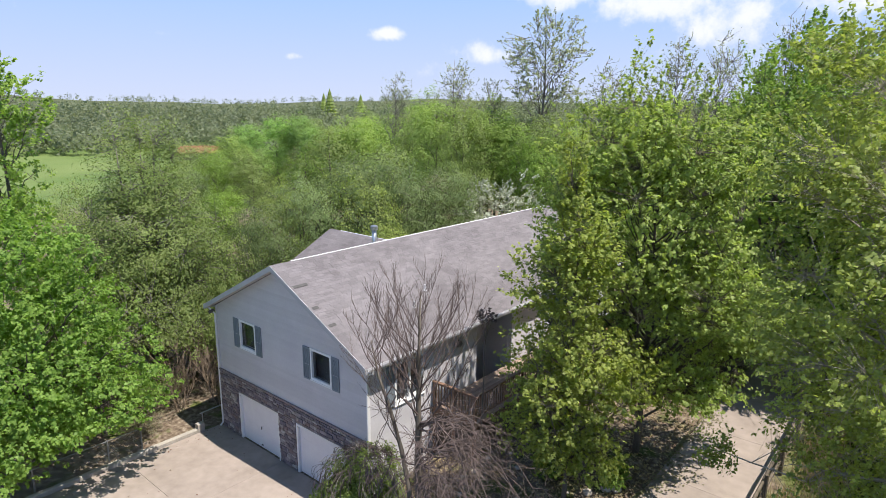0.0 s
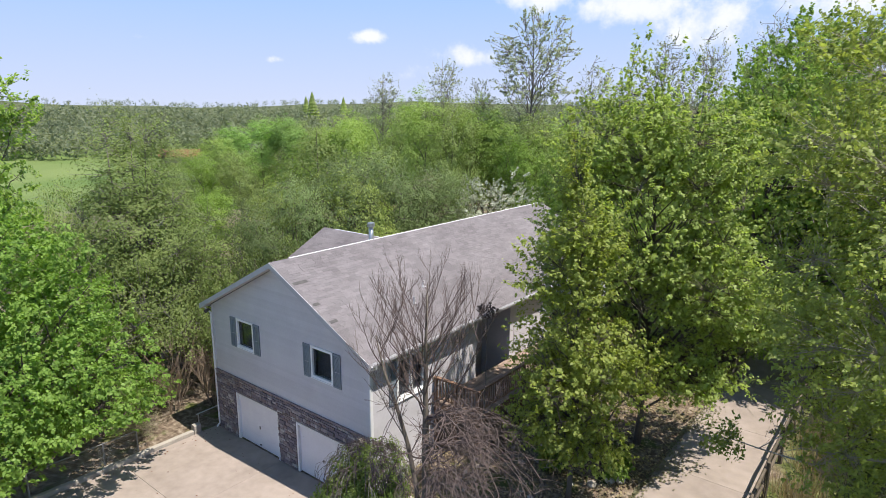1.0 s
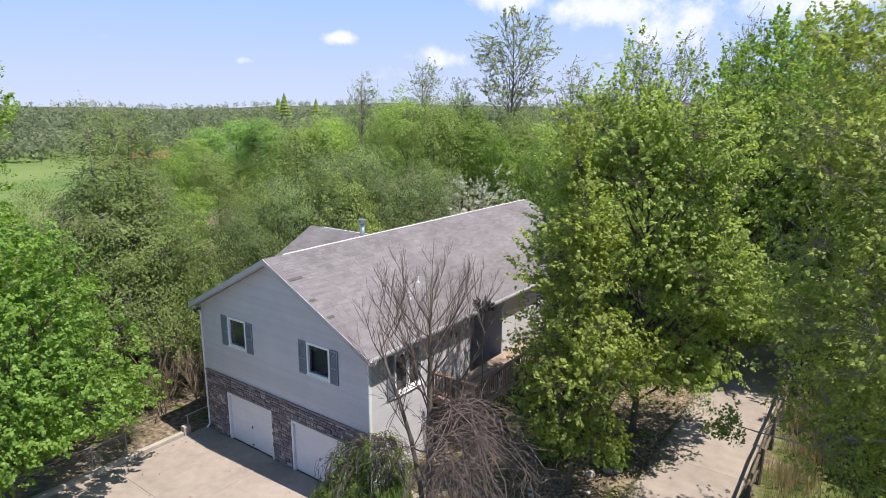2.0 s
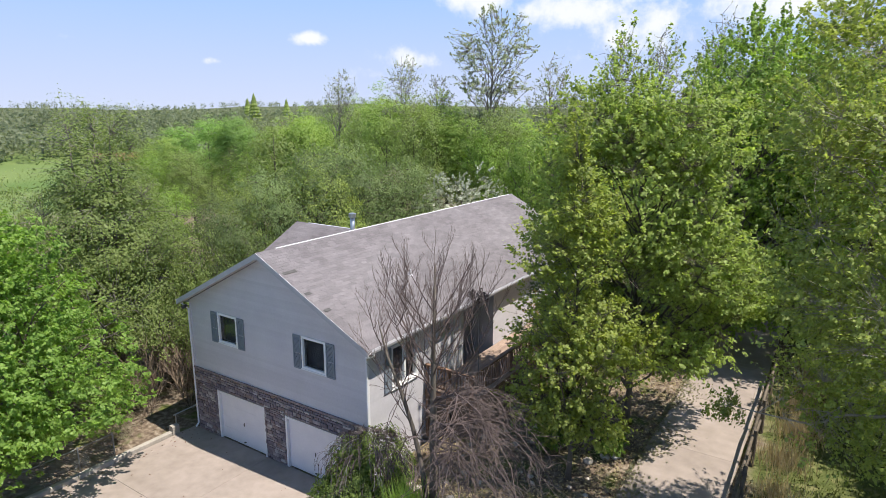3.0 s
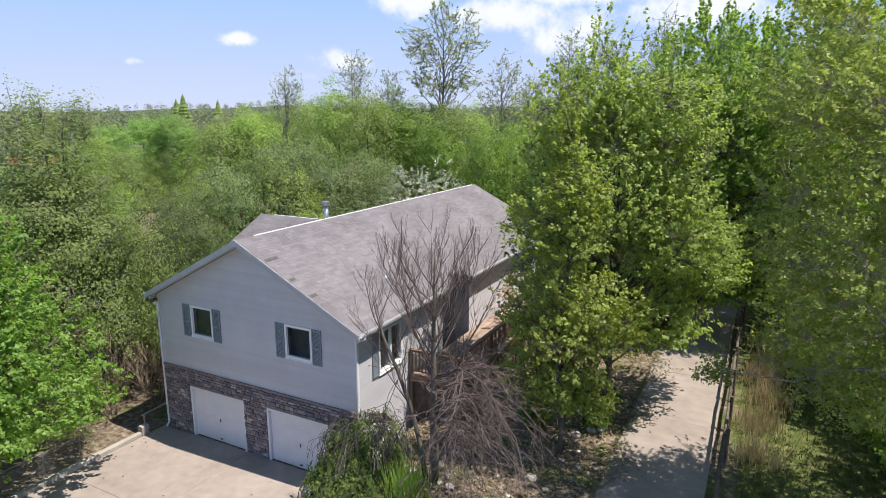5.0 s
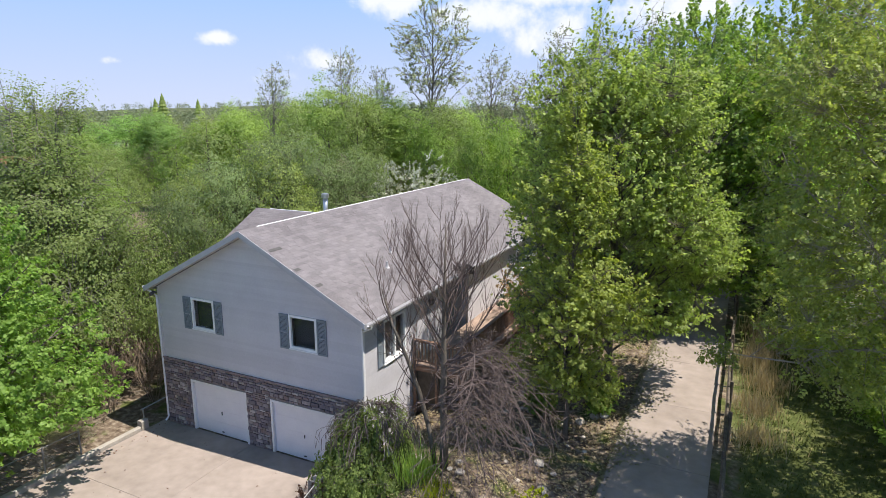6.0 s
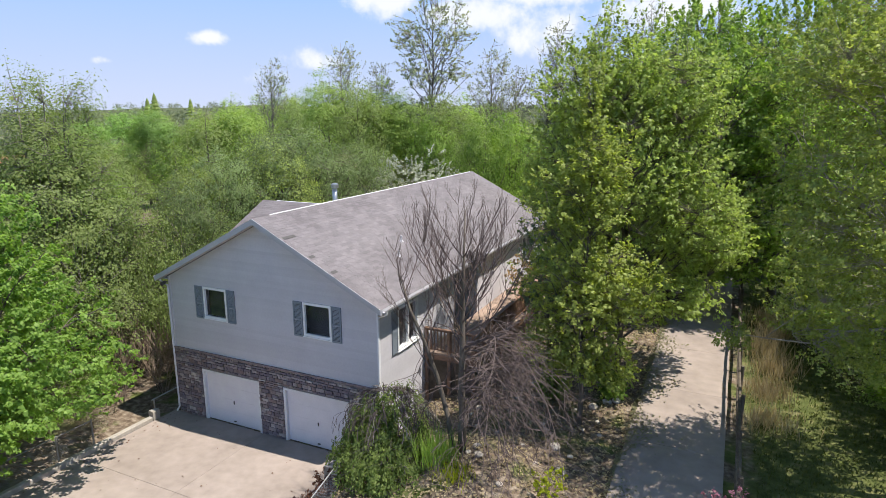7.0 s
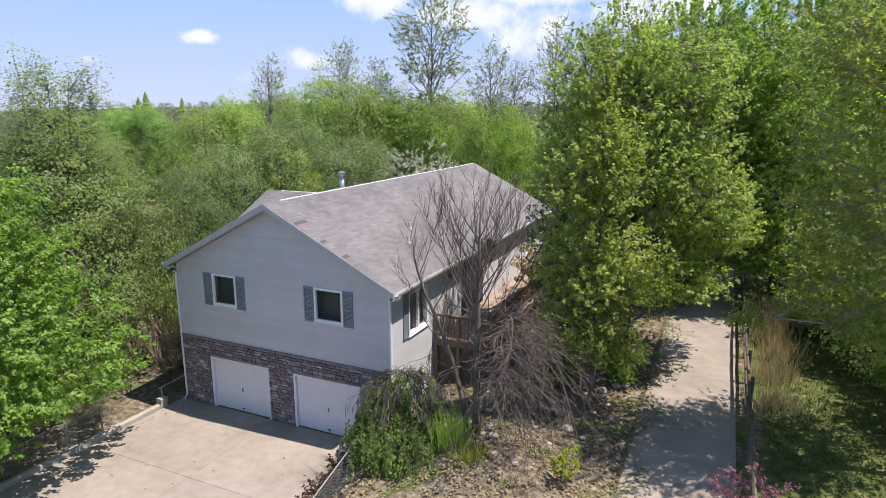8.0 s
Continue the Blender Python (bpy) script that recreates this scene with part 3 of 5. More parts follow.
for s in (1, -1):
    g.prism([(WX + 0.9, WY, WZ + 0.03), (WX + 0.9, WY + s * 0.03, WZ + 0.03 - 0.03 * wp), (WX + 0.9, WY + s * 0.03, WZ + 0.015 - 0.03 * wp), (WX + 0.9, WY, WZ + 0.015)], (XM - 1.6 - WX - 0.9, 0, 0))
part("ridge_vent", g, M_TRIM, house, "white ridge vent")

# rake boards, fascia, soffits, gutters
for s, xe in ((1, east_edge), (-1, west_edge)):
    for yy, dy in ((-OY - 0.025, 0.022), (Y1 + OY + 0.003, 0.022)):
        d = 0.16
        part("rake_board", Geo().prism([(xe, yy, roof_z(xe) + 0.0), (XM, yy, RIDGE + 0.0), (XM, yy, RIDGE - d - 0.05), (xe, yy, roof_z(xe) - d - 0.03)], (0, dy, 0)), M_FASCIA, house)
    part("soffit", Geo().prism([(xe, -OY, roof_z(xe) - 0.155), (XM, -OY, RIDGE - 0.17), (XM, -OY, RIDGE - 0.19), (xe, -OY, roof_z(xe) - 0.175)], (0, OY - 0.02, 0)), M_FASCIA, house)
    z = roof_z(xe)
    part("fascia", Geo().box((min(xe, xe + s * 0.02), -OY, z - 0.2), (max(xe, xe + s * 0.02), Y1 + OY, z - 0.005)), M_FASCIA, house)
    xw = X1 if s > 0 else X0
    part("soffit", Geo().box((min(xw, xe), -OY + 0.4, z - 0.2), (max(xw, xe), Y1, z - 0.18)), M_FASCIA, house)
    a = xe + s * 0.022
    b = a + s * 0.11
    part("gutter", Geo().prism([(a, -OY + 0.05, z - 0.02), (a, -OY + 0.05, z - 0.11), (b - s * 0.02, -OY + 0.05, z - 0.11), (b, -OY + 0.05, z - 0.02), (b - s * 0.008, -OY + 0.05, z - 0.02), (b - s * 0.026, -OY + 0.05, z - 0.1), (a + s * 0.006, -OY + 0.05, z - 0.1), (a + s * 0.006, -OY + 0.05, z - 0.02)], (0, Y1 + 2 * OY - 0.1, 0)), M_FASCIA, house, "pale grey eave gutter")
    cx = xw + s * 0.05
    part("downspout", Geo().tube([(b - s * 0.05, -0.15, z - 0.1), (b - s * 0.05, -0.15, z - 0.2), (cx, -0.06, z - 0.42), (cx, -0.06, 0.25), (cx, -0.2, 0.12)], [0.038] * 5, 6), M_TRIM, house, "white downspout")
part("corner_board", Geo().box((X1 - 0.02, -0.03, STONE_TOP + 0.04), (X1 + 0.03, 0.09, EAVE - 0.08)), M_TRIM, house)
part("corner_board", Geo().box((X0 - 0.03, -0.03, STONE_TOP + 0.04), (X0 + 0.06, 0.09, EAVE - 0.05)), M_SIDING, house)

# flue, roof vents, dark bare patches
flue = part("flue", Geo().tube([(4.25, 5.45, 7.6), (4.25, 5.45, 8.66)], [0.105, 0.105], 16), M_METAL, house, "galvanised chimney flue", True)
part("storm_collar", Geo().tube([(4.25, 5.45, 8.06), (4.25, 5.45, 8.12)], [0.24, 0.14], 16), M_METAL, flue)
part("cap", Geo().tube([(4.25, 5.45, 8.70), (4.25, 5.45, 8.86), (4.25, 5.45, 8.90)], [0.165, 0.165, 0.05], 16), M_METAL, flue)
for (x, y) in ((8.42, 3.55), (7.86, 4.75)):
    z = roof_z(x)
    v = part("roof_vent", Geo().tube([(x, y, z - 0.05), (x, y, z + 0.24)], [0.04, 0.04], 10), M_FASCIA, house, "white plumbing vent")
    part("flange", Geo().tube([(x, y, z - 0.02), (x, y, z + 0.06)], [0.10, 0.05], 10), M_FASCIA, v)
for x, y0, y1 in ((6.08, -0.28, 0.32), (7.15, -0.3, -0.05), (8.0, -0.3, 0.0)):
    z = roof_z(x)
    nz = Vector((PITCH, 0, 1)).normalized() * 0.024
    u = Vector((1, 0, -PITCH)).normalized() * 0.13
    p = Vector((x, y0, z)) + nz
    part("bare_patch", Geo().prism([p, p + Vector((0, y1 - y0, 0)), p + Vector((0, y1 - y0, 0)) + u, p + u], -nz * 0.2), M_DARK, house, "dark felt where shingles are lost")


def window(hole, face, depth_dir, name="window", mullion=False):
    """A window in an opening of the south ('y') or east ('x') wall."""
    a, c, b, d = hole
    f = 0.055

    def P(u, z, o):
        return (u, -o, z) if face == "y" else (X1 + o, u, z)

    def bx(g, u0, z0, u1, z1, o0, o1):
        p, q = P(u0, z0, o0), P(u1, z1, o1)
        return g.box(tuple(min(s, t) for s, t in zip(p, q)), tuple(max(s, t) for s, t in zip(p, q)))

    g = Geo()
    for r in ((a - f, c - f, a + 0.03, d + f), (b - 0.03, c - f, b + f, d + f), (a + 0.03, d - 0.03, b - 0.03, d + f), (a + 0.03, c - f, b - 0.03, c + 0.03)):
        bx(g, *r, -0.05, 0.035)
    w = part(name, g, M_FRAME, house, "white vinyl window")
    if mullion:
        part("sash_bar", bx(Geo(), (a + b) / 2 - 0.045, c + 0.03, (a + b) / 2 + 0.045, d - 0.03, -0.06, 0.03), M_FRAME, w)
    bx(g2 := Geo(), a - f - 0.02, c - f - 0.03, b + f + 0.02, c - f, -0.02, 0.06)
    part("sill", g2, M_FRAME, w)
    gl = part("pane", bx(Geo(), a + 0.03, c + 0.03, b - 0.03, d - 0.03, -0.075, -0.07), M_GLASS, w)
    gl.visible_shadow = False
    part("blind", bx(Geo(), a - 0.05, c - 0.05, b + 0.05, d + 0.05, -0.30, -0.28), M_BLIND, w)
    return w


window(W1, "y", 1)
window(W2, "y", 1)
window(SW, "x", 1, mullion=True)
window(east_holes[1], "x", 1, mullion=True)


def shutter(u0, u1, z0, z1, face):
    def bx(g, a, c, b, d, o0, o1):
        if face == "y":
            return g.box((a, -o1, c), (b, -o0, d))
        return g.box((X1 + o0, a, c), (X1 + o1, b, d))

    g = Geo()
    for r in ((u0, z0, u0 + 0.05, z1), (u1 - 0.05, z0, u1, z1), (u0 + 0.05, z0, u1 - 0.05, z0 + 0.07), (u0 + 0.05, z1 - 0.07, u1 - 0.05, z1), (u0 + 0.05, (z0 + z1) / 2 - 0.03, u1 - 0.05, (z0 + z1) / 2 + 0.03)):
        bx(g, *r, 0.016, 0.05)
    s = part("shutter", g, M_SHUTTER, house, "slate-blue louvred shutter")
    k = z0 + 0.08
    while k < z1 - 0.1:
        if abs(k + 0.02 - (z0 + z1) / 2) > 0.05:
            part("slat", bx(Geo(), u0 + 0.05, k, u1 - 0.05, k + 0.032, 0.016, 0.038), M_SHUTTER, s)
        k += 0.045
    return s


for w in (W1, W2):
    shutter(w[0] - 0.46, w[0] - 0.07, w[1] - 0.1, w[3] + 0.05, "y")
    shutter(w[2] + 0.07, w[2] + 0.46, w[1] - 0.1, w[3] + 0.05, "y")
shutter(SW[0] - 0.45, SW[0] - 0.07, SW[1] - 0.05, SW[3] + 0.05, "x")


def garage_door(hole):
    a, c, b, d = hole
    g = Geo()
    for r in ((a, c, a + 0.09, d), (b - 0.09, c, b, d), (a + 0.09, d - 0.09, b - 0.09, d)):
        g.box((r[0], -0.02, r[1]), (r[2], 0.16, r[3]))
    door = part("garage_door", g, M_TRIM, house, "white sectional garage door with white trim")
    h = (d - 0.09) / 4
    for k in range(4):
        z0, z1 = 0.01 + k * h, 0.01 + (k + 1) * h - 0.002
        p = Geo().box((a + 0.09, 0.10, z0), (b - 0.09, 0.14, z1))
        part("panel", p, M_DOOR, door)
    part("handle", Geo().box(((a + b) / 2 - 0.014, 0.07, 0.84), ((a + b) / 2 + 0.014, 0.10, 0.97)), M_DARK, door, "dark lift handle")
    part("handle", Geo().box(((a + b) / 2 - 0.05, 0.06, 0.12), ((a + b) / 2 + 0.05, 0.10, 0.15)), M_DARK, door, "dark pull handle")


garage_door(G1)
garage_door(G2)
part("front_door", Geo().box((X1 - 1.5, 6.9, 2.7), (X1 - 1.44, 7.85, 4.8)), M_TRIM, house, "white entry door")
part("light_fixture", Geo().tube([(X1 + 0.0, 4.7, 5.05), (X1 + 0.05, 4.7, 5.05), (X1 + 0.12, 4.7, 5.03), (X1 + 0.2, 4.7, 5.0)], [0.05, 0.13, 0.15, 0.12], 12), M_DARK, house, "round dark wall lantern under the eave")
part("flood_light", Geo().tube([(X0 - 0.12, -0.12, 5.45), (X0 - 0.12, -0.28, 5.4)], [0.06, 0.08], 8).tube([(X0 + 0.02, -0.1, 5.46), (X0 - 0.16, -0.1, 5.48)], [0.03, 0.03], 6), M_DARK, house, "dark flood light under the eave")
part("stone_cap", Geo().box((X0 - 0.05, -0.075, STONE_TOP - 0.02), (X1 + 0.03, -0.002, STONE_TOP + 0.035)), M_STONE, house, "stone ledge over the garage front")

# ---- deck by the entry ----
DZ, DX, DY0, DY1 = 2.98, 11.7, 3.30, 16.0
deck = thing("deck", "brown wooden entry deck with railing on posts", "deck")
k = 0
x = X1 + 0.03
while x < DX:
    part("deck_board", Geo().box((x, DY0, DZ - 0.035), (x + 0.135, DY1, DZ)), M_BOARDS, deck)
    x += 0.142
part("rim_joist", Geo().box((X1 + 0.03, DY0 - 0.04, DZ - 0.24), (DX, DY0 - 0.002, DZ - 0.036)), M_DECK, deck)
part("rim_joist", Geo().box((DX, DY0 - 0.04, DZ - 0.24), (DX + 0.04, DY1, DZ - 0.002)), M_DECK, deck)
for px, py in ((X1 + 0.1, DY0 + 0.02), (DX - 0.12, DY0 + 0.02), (DX - 0.12, DY1 - 0.1), (DX - 0.12, 6.4), (DX - 0.12, 9.4), (DX - 0.12, 12.6), (10.6, DY0 + 0.02)):
    part("post", Geo().box((px - 0.05, py - 0.05, 1.0), (px + 0.05, py + 0.05, DZ + 0.98)), M_DECK, deck)
part("skirt", Geo().box((DX - 0.2, DY0 + 0.14, 0.8), (DX - 0.17, DY1, DZ - 0.3)), M_FENCE, deck, "dark boards under the deck")
part("skirt", Geo().box((X1 + 0.05, DY0 + 0.10, 1.0), (DX - 0.2, DY0 + 0.13, DZ - 0.3)), M_FENCE, deck, "dark boards under the deck")
for zr in (0.12, 0.88):
    part("rail", Geo().box((X1 + 0.05, DY0 - 0.0, DZ + zr), (DX, DY0 + 0.05, DZ + zr + 0.045)), M_DECK, deck)
    part("rail", Geo().box((DX - 0.14, DY0 + 0.05, DZ + zr), (DX - 0.09, DY1, DZ + zr + 0.045)), M_DECK, deck)
part("rail_cap", Geo().box((X1 + 0.03, DY0 - 0.05, DZ + 0.95), (DX + 0.02, DY0 + 0.09, DZ + 0.985)), M_DECK, deck)
part("rail_cap", Geo().box((DX - 0.2, DY0 + 0.09, DZ + 0.95), (DX - 0.05, DY1, DZ + 0.985)), M_DECK, deck)
bal = Geo().box((-0.019, -0.019, 0.12), (0.019, 0.019, 0.9)).mesh("baluster")
x = X1 + 0.28
while x < DX - 0.2:
    b = part("baluster", bal, M_DECK, deck)
    b.location = (x, DY0 + 0.026, DZ)
    x += 0.14
y = DY0 + 0.2
while y < DY1:
    b = part("baluster", bal, M_DECK, deck)
    b.location = (DX - 0.115, y, DZ)
    y += 0.14

# ---- yard edges ----
g = Geo().prism([(-0.36, -1.1, -0.1), (-0.15, -1.1, -0.1), (-0.15, -1.1, 0.15), (-0.18, -1.1, 0.18), (-0.33, -1.1, 0.18), (-0.36, -1.1, 0.15)], (0, -13, 0))
kerb = tagged(part("kerb", g, M_CONCRETE_OLD), "low pale concrete kerb along the yard", "kerb", kind="structure")
g = Geo().prism([(-0.38, -0.78, -0.1), (-0.12, -0.78, -0.1), (-0.12, -0.78, 0.36), (-0.15, -0.78, 0.4), (-0.35, -0.78, 0.4), (-0.38, -0.78, 0.36)], (0, -0.31, 0))
tagged(part("kerb_pier", g, M_CONCRETE_OLD), "short pale concrete pier at the kerb's end", "pier", kind="structure")
g = Geo().prism([(8.62, 0.0, -0.1), (8.62, -1.9, -0.1), (8.62, -1.9, 0.82), (8.62, 0.0, 0.95)], (0.42, 0, 0))
tagged(part("retaining_wall", g, M_CONCRETE_OLD), "pale concrete retaining wall beside the yard", "wall", kind="structure")
g = Geo().prism([(8.60, -1.9, -0.1), (8.60, -14, -0.1), (8.60, -14, 0.16), (8.60, -1.9, 0.16)], (0.16, 0, 0))
tagged(part("yard_edging", g, M_CONCRETE_OLD), "low concrete edging under the brown hedge", "edging", kind="structure")
g = Geo().tube([(-0.62, -0.7, 0.62), (-0.62, 3.2, 0.72)], [0.028, 0.028], 8)
rail = thing("pipe_rail", "pale pipe handrail along the side path", "handrail")
part("rail", g, M_METAL, rail)
for y in (-0.6, 1.2, 3.1):
    part("post", Geo().tube([(-0.62, y, -0.2), (-0.62, y, 0.63 + 0.025 * (y + 0.7))], [0.028, 0.028], 8), M_METAL, rail)


def chain_fence(label, pts, height, cell=0.09):
    """Chain-link fence along ground points: posts, top rail, woven wire."""
    f = thing("chain_link_fence", label, "fence")
    for p in pts:
        part("post", Geo().tube([p, (p[0], p[1], p[2] + height + 0.05)], [0.03, 0.03], 8), M_IRON, f)
    for p, q in zip(pts, pts[1:]):
        p, q = Vector(p), Vector(q)
        up = Vector((0, 0, height))
        part("top_rail", Geo().tube([p + up, q + up], [0.022, 0.022], 8), M_IRON, f)
        ln = (q - p).length
        g = Geo()
        k = -height
        while k < ln:
            for sgn in (0, 1):
                t0, t1 = max(k, 0), min(k + height, ln)
                z0, z1 = t0 - k, t1 - k
                if sgn:
                    z0, z1 = height - z0, height - z1
                a, b = p.lerp(q, t0 / ln) + Vector((0, 0, z0)), p.lerp(q, t1 / ln) + Vector((0, 0, z1))
                g.tube([a, b], [0.0035, 0.0035], 3, False)
            k += cell
        part("wire_mesh", g, M_IRON, f)
    return f


chain_fence("grey chain-link fence above the yard", [(9.9, -2.95, float(land(9.9, -2.95)) - 0.1), (9.95, -5.0, float(land(9.95, -5.0)) - 0.1), (10.0, -7.4, float(land(10.0, -7.4)) - 0.1)], 0.95)
chain_fence("grey chain-link fence beside the kerb", [(-0.55, -3.3, 0.0), (-0.55, -4.6, 0.0), (-0.55, -7.2, 0.0), (-0.55, -9.8, 0.0)], 1.0)

# split-rail fence along the upper drive
fence = thing("rail_fence", "dark weathered wooden rail fence along the driveway", "fence")
rf = random.Random(4)
fy = [-3.2 + 2.35 * i for i in range(10)]
tops = []
for y in fy:
    z = float(land(20.45, y))
    lean = rf.uniform(-0.06, 0.06)
    part("post", Geo().tube([(20.45, y, z - 0.2), (20.45 + lean * 0.5, y, z + 0.6), (20.45 + lean, y + rf.uniform(-.05, .05), z + 1.25)], [0.075, 0.07, 0.06], 7), M_FENCE, fence)
for y0, y1 in zip(fy, fy[1:]):
    for hh in (0.5, 1.02):
        z0, z1 = float(land(20.45, y0)) + hh, float(land(20.45, y1)) + hh
        part("rail", Geo().tube([(20.40, y0 - 0.1, z0 + rf.uniform(-.04, .04)), (20.40 + rf.uniform(-.03, .03), (y0 + y1) / 2, (z0 + z1) / 2 + rf.uniform(-.03, .02)), (20.40, y1 + 0.1, z1 + rf.uniform(-.04, .04))], [0.05, 0.055, 0.045], 6), M_FENCE, fence)

# ---- trees and shrubs ----
def crown_centres(rng, blobs, clumps, shell=0.55):
    """Places of the leaf sprays: spread through the outer part of some ellipsoids (x, y, z, rx, ry, rz)."""
    area = np.array([b[3] * b[4] + b[4] * b[5] + b[3] * b[5] for b in blobs])
    pick = rng.choice(len(blobs), clumps, p=area / area.sum())
    B = np.array(blobs)[pick]
    d = unit(rng.normal(0, 1, (clumps, 3)))
    d[:, 2] = np.where(d[:, 2] < -0.35, d[:, 2] * 0.6, d[:, 2])
    r = shell + (1 - shell) * rng.random(clumps) ** 0.6
    r = r * (1 + 0.2 * np.sin(d[:, 0] * 5 + pick) * np.sin(d[:, 1] * 4 + 1.3 * pick) + rng.normal(0, 0.07, clumps))
    return B[:, :3] + d * r[:, None] * B[:, 3:]


def blades(rng, nor, size, spread=0.35, aspect=0.72, along=None, jitter=0.5):
    """Axis, side, length and width of a blade for each normal; along: the way it points."""
    n = len(nor)
    nor = unit(nor + rng.normal(0, jitter, (n, 3)))
    ax = rng.normal(0, 1, (n, 3)) if along is None else along + rng.normal(0, 0.35, (n, 3))
    ax = unit(ax - nor * np.sum(ax * nor, 1, keepdims=True))
    L = size * rng.uniform(1 - spread, 1 + spread, n)
    return ax, np.cross(nor, ax), L, L * aspect


def limb_path(a, b, sag, rng, n=6, wob=0.1):
    a, b = Vector(a), Vector(b)
    ln = (b - a).length
    out = []
    for k in range(n):
        t = k / (n - 1)
        p = a.lerp(b, t)
        p.z += sag * ln * math.sin(math.pi * t) * 0.5
        if 0 < k < n - 1:
            p += Vector((rng.uniform(-1, 1), rng.uniform(-1, 1), rng.uniform(-1, 1))) * wob * ln * 0.5
        out.append(p)
    return out


def add_twigs(g, a, b, r):
    """Thin three-sided twigs from the points a to b, all at once."""
    n = len(a)
    d = unit(b - a)
    s = unit(np.cross(d, np.array([0.31, 0.87, 0.38])))
    u = np.cross(d, s)
    rings = [p + (s * math.cos(2.094 * q) + u * math.sin(2.094 * q)) * (r * k) for p, k in ((a, 1.0), (b, 0.35)) for q in range(3)]
    base = len(g.v) + 6 * np.arange(n)[:, None]
    g.v += np.stack(rings, 1).reshape(-1, 3).tolist()
    for q in range(3):
        w = (q + 1) % 3
        g.f += (base + np.array([[q, w, 3 + w, 3 + q]])).tolist()


def wood(rng, height, radius, targets, fork=0.3, lean=(0, 0), stems=1, rise=0.9):
    """Trunk to the top with ascending limbs to the targets. Returns the geometry and the places where twigs may spring."""
    g, nodes = Geo(), []
    for s in range(stems):
        ox, oy = (rng.uniform(-.5, .5) * stems * 0.3, rng.uniform(-.5, .5) * stems * 0.3) if stems > 1 else (0, 0)
        k = 9
        pts = [Vector((ox * (1 + 2 * t) + lean[0] * t + rng.uniform(-.05, .05) * height * 0.1, oy * (1 + 2 * t) + lean[1] * t + rng.uniform(-.05, .05) * height * 0.1, height * t - 0.2)) for t in [i / (k - 1) for i in range(k)]]
        g.tube(pts, [radius * (1.25 if i == 0 else 1 - 0.93 * i / (k - 1)) for i in range(k)], 8)
        nodes += [tuple(p) for p in pts[3:]]
        for tgt in targets[s::stems]:
            tgt = Vector(tgt)
            out = math.hypot(tgt.x - lean[0] * tgt.z / height, tgt.y - lean[1] * tgt.z / height)
            f = min(0.94, max(fork * rng.uniform(0.7, 1.2), (tgt.z - rise * out * rng.uniform(0.7, 1.3)) / height))
            q = f * (k - 1)
            i = min(int(q), k - 2)
            a = pts[i].lerp(pts[i + 1], q - i)
            r0 = radius * (1 - 0.93 * f) * rng.uniform(0.35, 0.6)
            p = limb_path(a, tgt, rng.uniform(-0.12, 0.12), rng)
            g.tube(p, [r0 * (1 - 0.85 * j / 5) + 0.004 for j in range(6)], 5, False)
            nodes += [tuple(w) for w in p[1:]]
            for j in (2, 3, 4):
                w = p[j] + Vector((rng.uniform(-1, 1), rng.uniform(-1, 1), rng.uniform(0.0, 1.0))) * (tgt - a).length * 0.3
                side = limb_path(p[j], w, 0.1, rng, 4)
                g.tube(side, [r0 * 0.4, r0 * 0.3, r0 * 0.2, 0.004], 4, False)
                nodes += [tuple(v) for v in side[1:]]
    return g, np.array(nodes)


